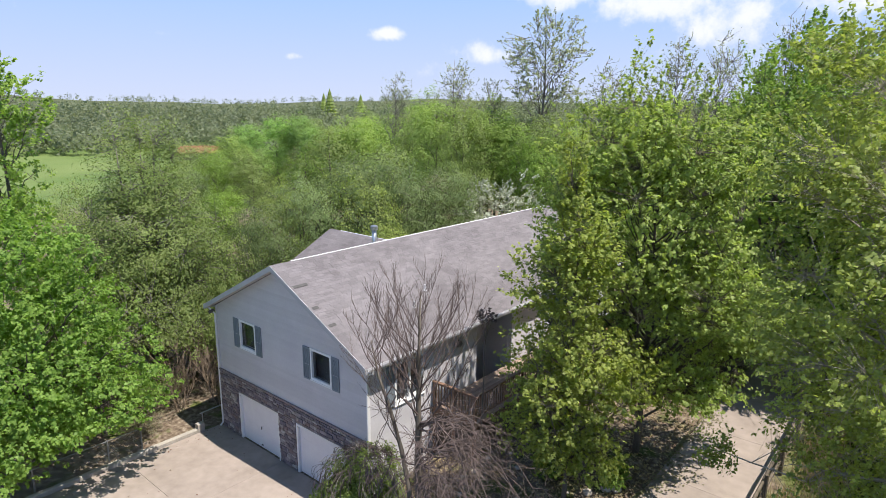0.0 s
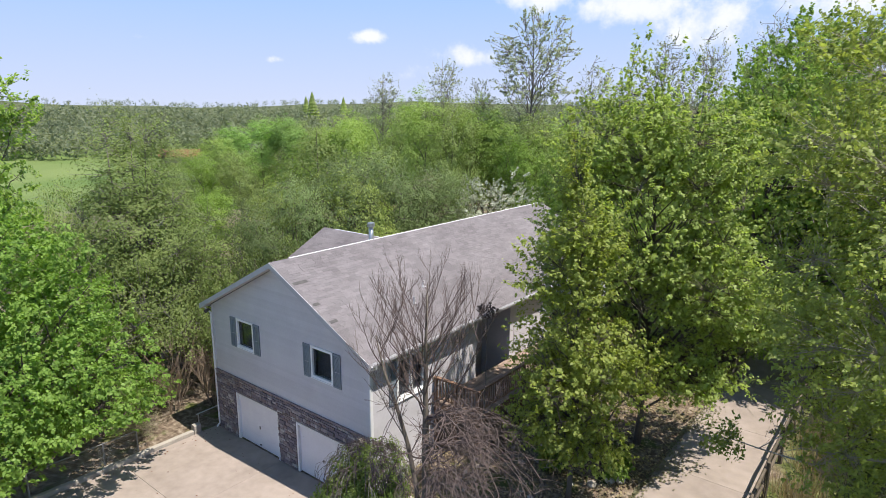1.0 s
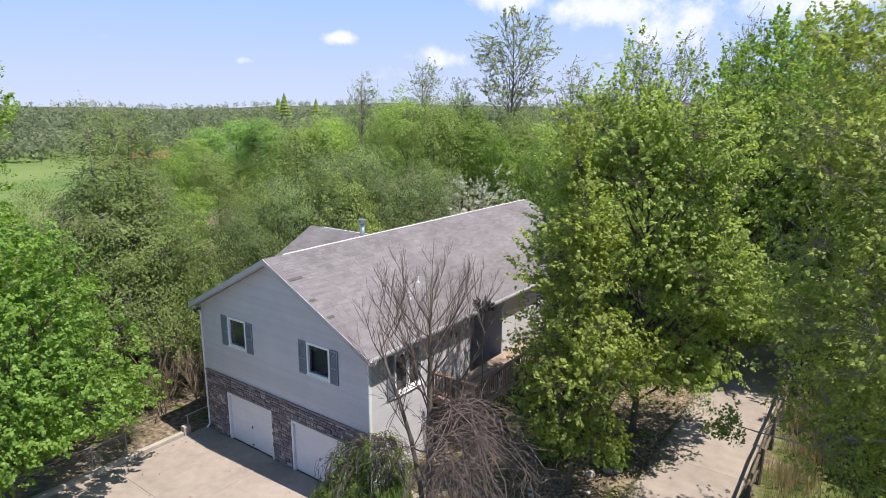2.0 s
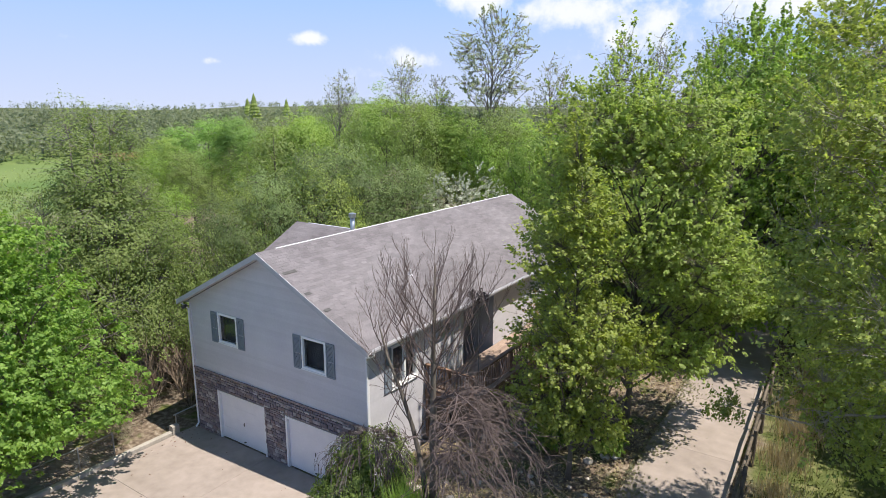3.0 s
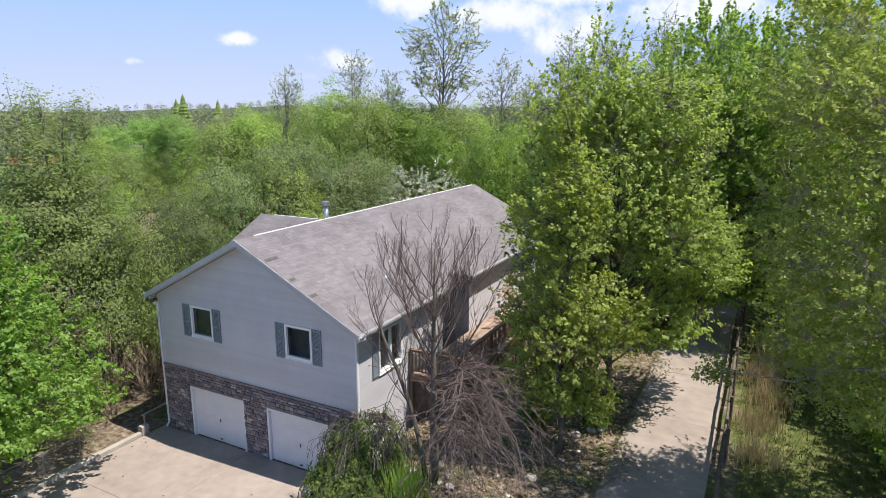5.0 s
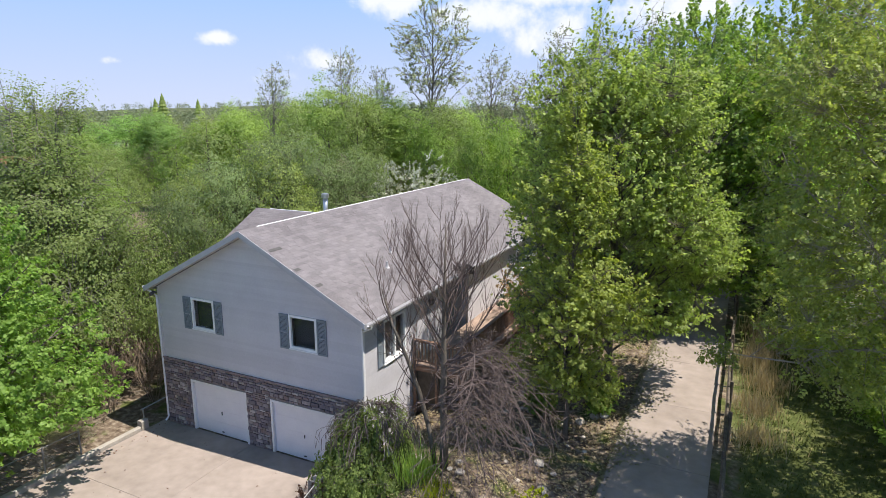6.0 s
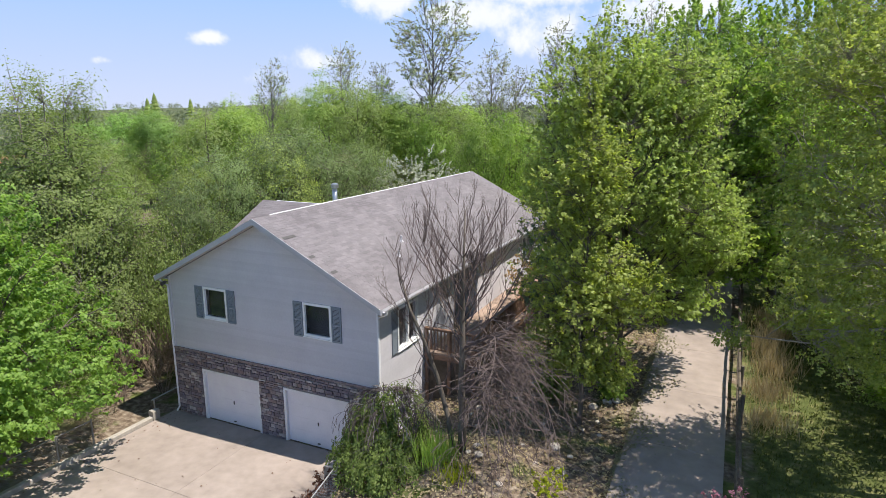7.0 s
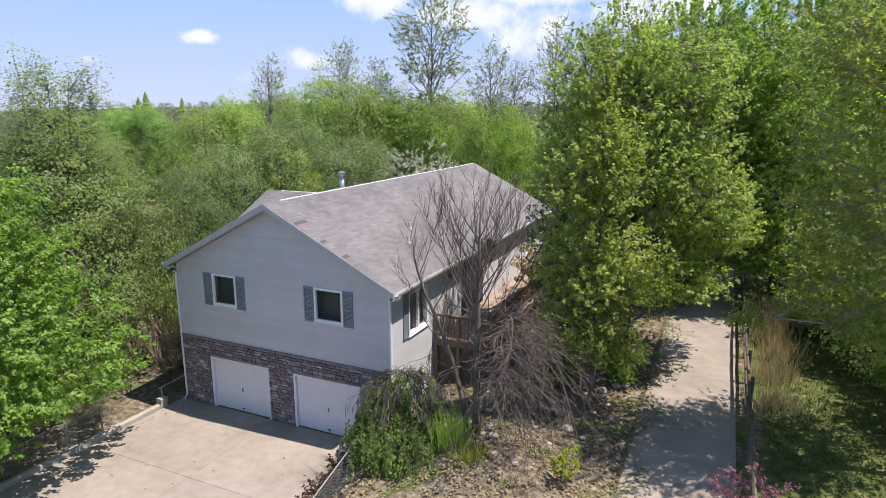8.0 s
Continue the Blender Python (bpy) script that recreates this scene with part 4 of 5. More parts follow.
def leafy_tree(label, at, height, trunk_r, blobs, clumps, per, leaf, mat, clump_size=0.55, limbs=26, seed=1, category="tree", group="", name="tree", shell=0.5, lean=(0, 0), stems=1, bark=None, fork=0.25, droop=0.0, fine=False, rise=0.9, lift=0.35, twig=0.006, shoots=0):
    """A tree of trunk, ascending limbs, twigs and sprays of leaves. lift: how far sprays point up; droop: down; shoots: upright leaders on top."""
    rng, pr = np.random.default_rng(seed), random.Random(seed)
    t = thing(name, label, category, group, at=at)
    c = crown_centres(rng, blobs, clumps, shell)
    if shoots:
        top = c[np.argsort(-c[:, 2] + rng.normal(0, 0.06 * height, clumps))[:shoots]]
        grow = np.linspace(0.2, 1.0, 4)[None, :, None] * (np.array([0, 0, 1.0]) * rng.uniform(0.6, 1.5, (shoots, 1)))[:, None, :] + rng.normal(0, 0.05, (shoots, 4, 3))
        c = np.concatenate([c, (top[:, None, :] + grow).reshape(-1, 3)])
    n = len(c)
    up = c[c[:, 2] > 0.36 * height] if height > 5 else c
    tg = [tuple(up[i]) for i in rng.choice(len(up), min(limbs, len(up)), replace=False)] + [tuple(b[:3]) for b in blobs]
    g, nodes = wood(pr, height, trunk_r, tg, fork, lean, stems, rise)
    near = np.array([int(np.argmin(((nodes - p) ** 2).sum(1) + 1.5 * np.maximum(nodes[:, 2] - p[2], 0) ** 2)) for p in c])
    root = nodes[near]
    mean = np.array([lean[0] * 0.5, lean[1] * 0.5, 0.0])
    out = c - mean
    out[:, 2] = 0.35 * (c[:, 2] - np.mean(c[:, 2]))
    out = unit(out)
    d = unit(0.7 * unit(c - root) + 0.6 * out + np.array([0, 0, lift - droop]) + rng.normal(0, 0.3, (n, 3)))
    cs = clump_size * rng.uniform(0.6, 1.4, n)
    if twig:
        gap = np.linalg.norm(c - root, axis=1, keepdims=True)
        add_twigs(g, c + (root - c) * np.minimum(1.0, 1.3 / np.maximum(gap, 1e-6)), c + d * (cs * 0.3)[:, None], twig)
    part("trunk", g, bark or M_BARK, t, smooth=True)
    if fine:
        off = rng.normal(0, 0.5, (n, per, 3)) * cs[:, None, None]
        off[:, :, 2] *= 0.6
        pts = (c[:, None, :] + off).reshape(-1, 3)
        nor = (off / cs[:, None, None] * 0.8 + out[:, None, :] * 0.7 + np.array([0, 0, 0.55])).reshape(-1, 3)
        ax, sd, L, W = blades(rng, nor, leaf, aspect=0.8, jitter=0.3)
        crown = slivers_mesh("crown", pts, ax, sd, L, W)
    else:
        nor = unit(np.array([0, 0, 0.75]) + 0.8 * out + rng.normal(0, 0.4, (n, 3)))
        nor = unit(nor - d * (np.sum(nor * d, 1, keepdims=True) * 0.4))
        side = np.cross(nor, d)
        s = rng.random((n, per)) ** 0.85
        w = rng.uniform(-1, 1, (n, per)) * (0.55 - 0.38 * s)
        pts = c[:, None, :] + (d * cs[:, None])[:, None, :] * (s[:, :, None] * 1.15 - 0.1) + (side * cs[:, None])[:, None, :] * w[:, :, None]
        pts = pts + nor[:, None, :] * (rng.normal(0, 0.12, (n, per)) * cs[:, None])[:, :, None]
        pts[:, :, 2] -= (0.14 + droop * 0.5) * s * s * cs[:, None]
        way = d[:, None, :] * 0.7 + side[:, None, :] * np.sign(w)[:, :, None] * 0.8 - np.array([0, 0, droop])
        ax, sd, L, W = blades(rng, np.repeat(nor, per, 0), leaf, along=way.reshape(-1, 3), jitter=0.42)
        crown = leaves_mesh("crown", pts.reshape(-1, 3), ax, sd, L, W)
    part("crown", crown, mat, t)
    return t


def branching(g, rng, p, d, length, radius, depth, grav, tips, split=(2, 4), sides=6, spread=0.6, wild=0.18, shrink=(0.5, 0.85), thin=0.006):
    """A bare branch that divides; grav bends it up (positive) or down, wild makes it crooked."""
    n = 5
    pts, q, dd = [p.copy()], p.copy(), d.copy()
    for k in range(n - 1):
        dd = (dd + Vector((rng.uniform(-wild, wild), rng.uniform(-wild, wild), rng.uniform(-wild, wild) * 0.7 + grav))).normalized()
        q = q + dd * length / (n - 1)
        pts.append(q.copy())
    g.tube(pts, [max(radius * (1 - 0.5 * k / (n - 1)), thin) for k in range(n)], max(3, sides), False)
    if depth == 0:
        tips.append(q.copy())
        return
    for _ in range(rng.randint(*split)):
        j = rng.randint(1, n - 1)
        nd = (dd + Vector((rng.uniform(-1, 1), rng.uniform(-1, 1), rng.uniform(-0.6, 0.7))) * spread).normalized()
        branching(g, rng, pts[j], nd, length * rng.uniform(*shrink), radius * 0.52, depth - 1, grav, tips, split, sides - 1, spread, wild, shrink, thin)


def gz(x, y):
    return float(land(x, y))


# the round bright tree beside the yard
LT = (-2.5, -7.9)
leafy_tree("dense round bright-green tree beside the concrete yard", (LT[0], LT[1], gz(*LT)), 9.6, 0.22,
           [(0, 0, 5.0, 5.0, 5.0, 4.6), (-0.3, 0, 7.4, 3.9, 3.9, 3.2), (1.6, 1.9, 3.8, 3.6, 3.6, 3.0), (2.6, -0.6, 3.2, 3.0, 3.0, 2.4)],
           5600, 20, 0.125, L_LUSH, 0.36, 50, seed=11, shell=0.66, rise=1.1, twig=0.0)

# the big olive tree behind it
leafy_tree("large olive-green tree in young leaf at the wood's edge", (-6.8, 0.3, gz(-6.8, 0.3)), 12.4, 0.2,
           [(0, 0, 4.6, 4.6, 4.6, 3.4), (0.2, 0.4, 7.4, 3.8, 3.8, 3.0), (0, 0, 10.0, 2.3, 2.3, 2.5), (0.9, 1.6, 3.4, 3.7, 3.7, 2.4)],
           3700, 26, 0.1, L_OLIVE, 0.55, 60, seed=19, shell=0.35, fine=True, stems=3, bark=M_LIMB, rise=1.3, twig=0.012, shoots=26, fork=0.1)

# airy tall poplar beyond it
leafy_tree("tall airy poplar with sparse leaves", (-17.0, -2.4, gz(-17.0, -2.4)), 16.5, 0.2,
           [(0, 0, 8.5, 2.0, 2.0, 4.4), (0.6, 0.6, 13.6, 1.7, 1.7, 3.0), (-0.4, -0.4, 15.6, 1.2, 1.2, 1.6)], 330, 22, 0.2, L_BRIGHT, 0.7, 40, seed=12, shell=0.15, rise=1.4, lift=0.8, twig=0.014)

# maples between the house and the upper drive
leafy_tree("yellow-green maple with fresh leaves by the driveway", (15.75, 2.35, gz(15.75, 2.35)), 9.9, 0.085,
           [(-0.1, -0.2, 4.8, 1.9, 1.8, 2.2), (-0.3, -0.3, 7.2, 1.4, 1.35, 1.7), (0.3, -0.2, 8.4, 0.9, 0.9, 1.4), (-0.1, -0.3, 9.6, 0.45, 0.45, 0.9), (-0.5, -0.3, 2.9, 1.5, 1.4, 1.2), (0.7, 0.6, 4.3, 1.6, 1.7, 1.7), (0.3, 0.1, 2.2, 1.4, 1.3, 1.1)],
           2300, 13, 0.105, L_YELLOW, 0.32, 46, seed=13, shell=0.12, rise=1.1, shoots=14)
leafy_tree("tall dark-green maple beside the driveway", (16.2, 6.8, gz(16.2, 6.8)), 12.2, 0.12,
           [(-0.2, -0.6, 7.8, 3.3, 3.0, 3.4), (-0.9, -0.5, 10.4, 2.3, 2.3, 2.0), (1.0, -0.1, 10.3, 2.2, 2.2, 1.9), (-2.1, -1.3, 7.4, 1.5, 1.5, 2.5), (1.9, -0.4, 6.2, 2.1, 2.1, 2.1), (2.5, 1.4, 5.0, 1.8, 1.8, 1.6), (-1.3, -1.2, 4.4, 1.6, 1.6, 1.3), (1.5, -0.8, 3.5, 1.7, 1.6, 1.2)],
           7600, 12, 0.112, L_DARK, 0.3, 80, seed=14, shell=0.42, rise=1.3, lift=0.6, shoots=34, fork=0.16)
leafy_tree("bright-green maple with upright shoots at the driveway's bend", (16.7, 15.7, gz(16.7, 15.7)), 13.2, 0.18,
           [(1.7, -0.6, 8.6, 3.5, 3.0, 3.9), (2.7, -0.8, 11.0, 2.8, 2.6, 2.3), (0.2, 0, 10.4, 2.2, 2.2, 2.4), (2.9, -1.2, 5.0, 2.4, 2.2, 2.5), (0.8, -1.0, 3.0, 2.0, 1.8, 2.0), (4.6, -0.6, 8.0, 2.4, 2.4, 3.0), (3.4, -1.4, 2.9, 2.3, 1.5, 1.6), (1.4, -1.6, 2.4, 1.7, 1.5, 1.5)],
           5600, 12, 0.13, L_BRIGHT, 0.34, 70, seed=24, shell=0.45, rise=1.4, lift=0.9, shoots=44, lean=(1.7, -0.6))
leafy_tree("green tree arching over the far driveway", (21.8, 18.0, gz(21.8, 18.0)), 12.5, 0.2,
           [(-1.0, 0, 7.6, 4.6, 4.0, 4.0), (-2.8, -1.2, 5.0, 3.2, 2.6, 2.4), (0, 0, 9.6, 3.4, 3.2, 2.6), (-3.2, -1.8, 2.8, 2.6, 2.0, 2.1)],
           2000, 18, 0.155, L_BRIGHT, 0.5, 40, seed=15, shell=0.5)
leafy_tree("slender sapling with dull purplish leaves near the eave", (12.1, 3.0, gz(12.1, 3.0)), 5.2, 0.035,
           [(-0.85, 1.3, 5.0, 0.4, 0.4, 0.28)], 34, 12, 0.085, L_PLUM, 0.2, 8, seed=26, shell=0.1, name="sapling", category="tree", rise=1.4, lean=(-0.8, 1.2))
leafy_tree("small grey-green tree beside the entry", (13.4, 6.8, gz(13.4, 6.8)), 6.3, 0.06,
           [(-0.2, 0, 4.9, 1.2, 1.2, 1.6), (-0.3, -0.3, 3.2, 1.1, 1.1, 1.0)], 300, 16, 0.1, L_GREY, 0.4, 26, seed=25, shell=0.25, name="small_tree", rise=1.2)
for k, (x, y, hh, mt) in enumerate(((17.5, 25.5, 15.5, L_BRIGHT), (23.0, 23.0, 15.2, L_BRIGHT), (31.5, 17.0, 17.5, L_MID), (26.6, 27.0, 16.4, L_MID))):
    leafy_tree("tall bright-green maple behind the driveway", (x, y, gz(x, y)), hh - 1.5, 0.22,
               [(0, 0, hh * 0.6, 4.4, 4.2, hh * 0.3), (-0.6, -0.5, hh * 0.8, 3.2, 3.2, hh * 0.17), (0.8, -1.0, hh * 0.4, 3.4, 3.2, hh * 0.15)],
               1200, 20, 0.19, mt, 0.6, 40, seed=16 + 10 * k, shell=0.45, group="tall bright maples", rise=1.3, lift=0.8, shoots=20)
leafy_tree("tall tree with olive leaves and pale bare limbs over the fence", (24.4, 1.9, gz(24.4, 1.9)), 13.4, 0.15,
           [(-1.8, -0.2, 8.0, 2.3, 2.9, 3.9), (-2.0, 0.0, 11.0, 2.2, 3.0, 1.7), (-0.9, 1.0, 4.4, 2.7, 3.0, 2.3), (-4.3, 0.3, 3.7, 0.5, 0.6, 0.45), (-2.6, -0.4, 12.9, 1.0, 1.6, 0.8), (0.4, 0.6, 10.0, 2.4, 2.8, 3.4)],
           5600, 12, 0.092, L_AIRY, 0.3, 44, seed=17, shell=0.25, bark=M_PALE, fork=0.3, rise=0.8, twig=0.0045)
leafy_tree("broad dark tree at the lawn's edge", (32.0, 9.0, gz(32.0, 9.0)), 14.0, 0.26,
           [(0, 0, 8.5, 4.4, 4.4, 5.0), (-0.6, 0, 12.0, 3.2, 3.2, 2.6)],
           1800, 18, 0.16, L_DARK, 0.5, 40, seed=18, shell=0.4)
leafy_tree("tree in full leaf shading the driveway", (27.8, -2.6, gz(27.8, -2.6)), 12.5, 0.24,
           [(0, 0, 8.0, 2.9, 2.8, 3.6), (-0.6, 0, 10.4, 2.5, 2.5, 2.2)], 1800, 12, 0.09, L_MID, 0.34, 30, seed=23, shell=0.3)

# weeping bare tree on the mound before the side wall
BT = (13.2, -1.45)
bz = gz(*BT)
rb = random.Random(21)
bare = thing("bare_tree", "bare tree, upright above with drooping dead branches below", "tree", at=(BT[0], BT[1], bz))
tips = []
stem = [Vector((0, 0, -0.2)), Vector((0.03, 0.02, 1.0)), Vector((-0.03, 0.03, 2.0)), Vector((0.02, 0.0, 3.0)), Vector((0.0, 0.02, 3.9)), Vector((0.03, 0, 5.2)), Vector((0.05, 0.05, 7.0))]
part("trunk", Geo().tube(stem, [0.15, 0.12, 0.105, 0.09, 0.07, 0.045, 0.014], 8), M_BARK, bare, smooth=True)
side_stem = [Vector((-0.3, 0.1, -0.2)), Vector((-0.5, 0.15, 0.9)), Vector((-0.85, 0.2, 2.0)), Vector((-1.25, 0.2, 3.0)), Vector((-1.75, 0.2, 4.0)), Vector((-2.1, 0.25, 5.0))]
part("trunk", Geo().tube(side_stem, [0.085, 0.075, 0.065, 0.055, 0.04, 0.015], 7), M_BARK, bare, smooth=True)


def fan_branch(g, p, d, length, radius, depth, up):
    """A long fine branch that sweeps upward, with side twigs doing the same."""
    n = 7
    pts, q, dd = [p.copy()], p.copy(), d.copy()
    for j in range(n - 1):
        dd = (dd + Vector((rb.uniform(-.07, .07), rb.uniform(-.07, .07), up))).normalized()
        q = q + dd * length / (n - 1)
        pts.append(q.copy())
    g.tube(pts, [radius * (1 - 0.72 * j / (n - 1)) for j in range(n)], 5 if depth > 1 else 3, False)
    if depth:
        for j in range(1, n):
            for _ in range(1 if j % 2 else 2):
                a = rb.uniform(0, 6.28)
                out = (dd + Vector((math.cos(a), math.sin(a), rb.uniform(-0.2, 0.5))) * 0.65).normalized()
                fan_branch(g, pts[j], out, length * rb.uniform(0.28, 0.5) * (1.1 - 0.06 * j), max(radius * 0.5, 0.004), depth - 1, up)


for k in range(20):
    z = 3.1 + 3.0 * k / 20 + rb.uniform(-.1, .1)
    a = k * 2.4 + rb.uniform(-.3, .3)
    d = Vector((math.cos(a), math.sin(a), rb.uniform(0.75, 1.25))).normalized()
    g = Geo()
    fan_branch(g, Vector((0.02, 0, z)), d, 3.2 - 0.085 * k, 0.027 - 0.0006 * k, 2, 0.1)
    part("branch", g, M_TWIG, bare)
for k in range(9):
    q = 1.7 + 3.1 * k / 9
    i = int(q)
    a = k * 2.4 + 0.7
    g = Geo()
    fan_branch(g, side_stem[i].lerp(side_stem[i + 1], q - i), Vector((math.cos(a) * 0.8 - 0.15, math.sin(a) * 0.8, 1.1)).normalized(), rb.uniform(1.5, 2.1), 0.018, 2, 0.08)
    part("branch", g, M_TWIG, bare)
# dead boughs that arch out over the bank and hang to the ground
for k in range(34):
    wide = k < 31
    a = rb.uniform(-0.95, 1.35) if wide else rb.uniform(2.4, 4.6)
    z = rb.uniform(0.9, 3.5)
    reach = rb.uniform(1.7, 3.5) if wide else rb.uniform(0.8, 1.5)
    crest = z + rb.uniform(0.0, 0.9)
    drop = rb.uniform(0.5, 2.4)
    bend = rb.uniform(-0.9, 0.9)
    pts = []
    for j in range(9):
        f = j / 8
        aa = a + bend * f
        pts.append(Vector((math.cos(aa) * reach * f + rb.uniform(-.07, .07), math.sin(aa) * reach * f + rb.uniform(-.07, .07), max(0.12, z + (crest - z) * math.sin(min(1.0, f * 1.7) * math.pi / 2) - drop * max(0.0, f - 0.42) ** 1.6 * 2.2 + rb.uniform(-.07, .07)))))
    g = Geo().tube(pts, [0.026 * (1 - 0.75 * j / 8) for j in range(9)], 5, False)
    for j in range(2, 9):
        for _ in range(1 + j % 2):
            dd = (pts[j] - pts[j - 1]).normalized() * 0.8 + Vector((rb.uniform(-1, 1), rb.uniform(-1, 1), rb.uniform(-0.7, 0.7)))
            branching(g, rb, pts[j], dd.normalized(), rb.uniform(0.4, 1.1), 0.0095, 2, -0.05, tips, (1, 3), 4, 0.75, 0.2, (0.45, 0.8), 0.0045)
    part("drooping_branch", g, M_TWIG, bare)

# bare brown brush beside the house
for k, (x, y, h) in enumerate(((-1.9, 0.9, 1.5), (-2.7, -0.6, 1.7), (-3.3, 1.6, 1.9), (-1.5, 3.0, 1.4))):
    sh = thing("bare_shrub", "bare brown twiggy brush beside the house wall", "shrub", "bare brush", at=(x, y, gz(x, y)))
    for j in range(7):
        a = j * 0.9 + rb.uniform(-.3, .3)
        g = Geo()
        branching(g, rb, Vector((math.cos(a) * 0.15, math.sin(a) * 0.15, -0.1)), Vector((math.cos(a) * 0.4, math.sin(a) * 0.4, 1.2)).normalized(), h, 0.016, 3, 0.04, tips, (3, 5), 4, 0.5, 0.14, (0.45, 0.8), 0.006)
        part("stem", g, M_BRUSH, sh)

# weeping leafy bush
BU = (10.7, -1.1)
bu = leafy_tree("weeping bush with narrow green leaves under bare hanging twigs", (BU[0], BU[1], gz(*BU)), 2.0, 0.07,
                [(-0.1, 0, 1.0, 1.35, 1.3, 1.15), (0.5, -1.3, 0.5, 1.3, 1.2, 0.95), (-0.7, -0.5, 0.4, 1.0, 1.1, 0.8), (1.2, -1.5, 0.2, 1.0, 1.0, 0.7)], 1300, 28, 0.075, L_BUSH, 0.26, 30, seed=31, category="bush", name="bush", shell=0.45, droop=1.6)
for k in range(120):
    a, q = rb.uniform(0, 6.28), rb.uniform(0.2, 1.15)
    d = Vector((math.cos(a), math.sin(a), rb.uniform(0.3, 0.9))).normalized()
    g = Geo()
    branching(g, rb, Vector((math.cos(a) * q, math.sin(a) * q - 0.2, 2.15 - 0.5 * q * q)), d, rb.uniform(0.3, 0.62), 0.008, 2, -0.3, tips, (2, 3), 4, 0.4, 0.2)
    part("weeping_twig", g, M_PALE if k % 5 == 0 else M_TWIG, bu)
# brown-leaved hedge between the yard and the wire fence
for k, y in enumerate((-2.5, -3.6, -4.8, -6.0, -7.2)):
    leafy_tree("low hedge plant with dead brown leaves", (9.25, y, gz(9.25, y) - 0.05), 0.7, 0.02, [(0, 0, 0.35, 0.55, 0.75, 0.42)], 110, 22, 0.06, L_DEAD, 0.2, 10, seed=140 + k, category="hedge", name="hedge_plant", group="brown hedge", shell=0.3)
# shrubs under the maples
for k, (x, y, s) in enumerate(((16.4, 4.4, 0.34), (14.4, 3.8, 0.36))):
    leafy_tree("small green shrub on the bank under the maples", (x, y, gz(x, y)), 2.4 * s, 0.02, [(0, 0, 1.4 * s, 1.3 * s, 1.3 * s, 1.2 * s)], 120, 26, 0.08, L_MID, 0.24, 14, seed=170 + k, category="shrub", name="shrub", group="bank shrubs", shell=0.3, stems=3)
# shrubs along the lawn
for k, (x, y, s, mt) in enumerate(((24.4, 9.0, 1.0, L_MID), (25.0, 11.5, 1.3, L_DARK), (24.0, 13.8, 1.1, L_MID), (26.5, 8.4, 1.3, L_BRIGHT), (24.4, 15.8, 1.5, L_DARK), (25.4, 4.4, 0.8, L_MID), (27.4, 12.8, 1.5, L_MID), (24.0, 12.4, 1.8, L_AIRY), (25.6, 16.8, 2.3, L_AIRY))):
    leafy_tree("leafy green shrub at the lawn's edge", (x, y, gz(x, y)), 3.2 * s, 0.05, [(0, 0, 2.1 * s, 1.6 * s, 1.6 * s, 1.7 * s), (0.5, -0.4, 1.2 * s, 1.5 * s, 1.4 * s, 1.0 * s)], 330, 26, 0.125, mt, 0.42, 20, seed=150 + k, category="shrub", name="shrub", group="lawn shrubs", shell=0.35, stems=3, twig=0.0)

# ---- woods behind ----
def variant(seed, mat, label, blobs, clumps, per, leaf, cs, height, tr, shell=0.45, name="tree"):
    return leafy_tree(label, (0, 0, -400), height, tr, blobs, clumps, per, leaf, mat, cs, 26, seed=seed, shell=shell, fine=True, group="trees of the wood", name=name, twig=0.0 if mat in (L_FRESH, L_SPRING, L_MID) else 0.01, rise=1.2)


round_blobs = [(0, 0, 7.0, 4.0, 4.0, 4.2), (0.8, 0.6, 9.4, 2.8, 2.8, 2.4), (-1.2, -0.6, 5.0, 3.4, 3.2, 2.6)]
tall_blobs = [(0, 0, 8.0, 3.0, 3.0, 5.4), (0.5, 0, 11.6, 2.2, 2.2, 2.8)]
thorn_blobs = [(0, 0, 5.0, 4.0, 4.0, 3.0), (1.0, 0.6, 7.2, 2.8, 2.8, 1.8), (-1.4, -0.8, 3.4, 3.4, 3.4, 2.0)]
low_blobs = [(0, 0, 3.0, 3.0, 3.0, 2.6), (1.2, 0.8, 2.2, 2.4, 2.4, 1.8)]
kinds = {
    "mid": variant(41, L_MID, "green broadleaf tree in the wood", round_blobs, 560, 28, 0.15, 0.66, 10, 0.17),
    "fresh": variant(42, L_FRESH, "fresh pale-green tree in the wood", tall_blobs, 520, 28, 0.15, 0.66, 13, 0.15),
    "olive": variant(43, L_OLIVE, "olive-green budding tree in the wood", round_blobs, 600, 26, 0.14, 0.7, 10, 0.17, 0.3),
    "brown": variant(44, L_BROWN, "brownish half-bare tree in the wood", round_blobs, 480, 22, 0.14, 0.75, 10, 0.14, 0.2),
    "bright": variant(45, L_SPRING, "bright green tree in the wood", tall_blobs, 520, 28, 0.16, 0.66, 13, 0.15),
    "dark": variant(46, L_DARK, "dark green tree in the wood", round_blobs, 560, 28, 0.15, 0.66, 10, 0.17),
    "thorn": variant(49, L_THORN, "broad dull-green thorn tree behind the house", thorn_blobs, 760, 26, 0.12, 0.6, 7.6, 0.14, 0.35),
    "low": variant(47, L_OLIVE, "olive underbrush shrub at the wood's edge", low_blobs, 300, 28, 0.11, 0.5, 3.4, 0.06, 0.35, "shrub"),
    "lowbrown": variant(48, L_BROWN, "brown twiggy shrub at the wood's edge", low_blobs, 260, 22, 0.11, 0.55, 3.4, 0.06, 0.3, "shrub"),
}
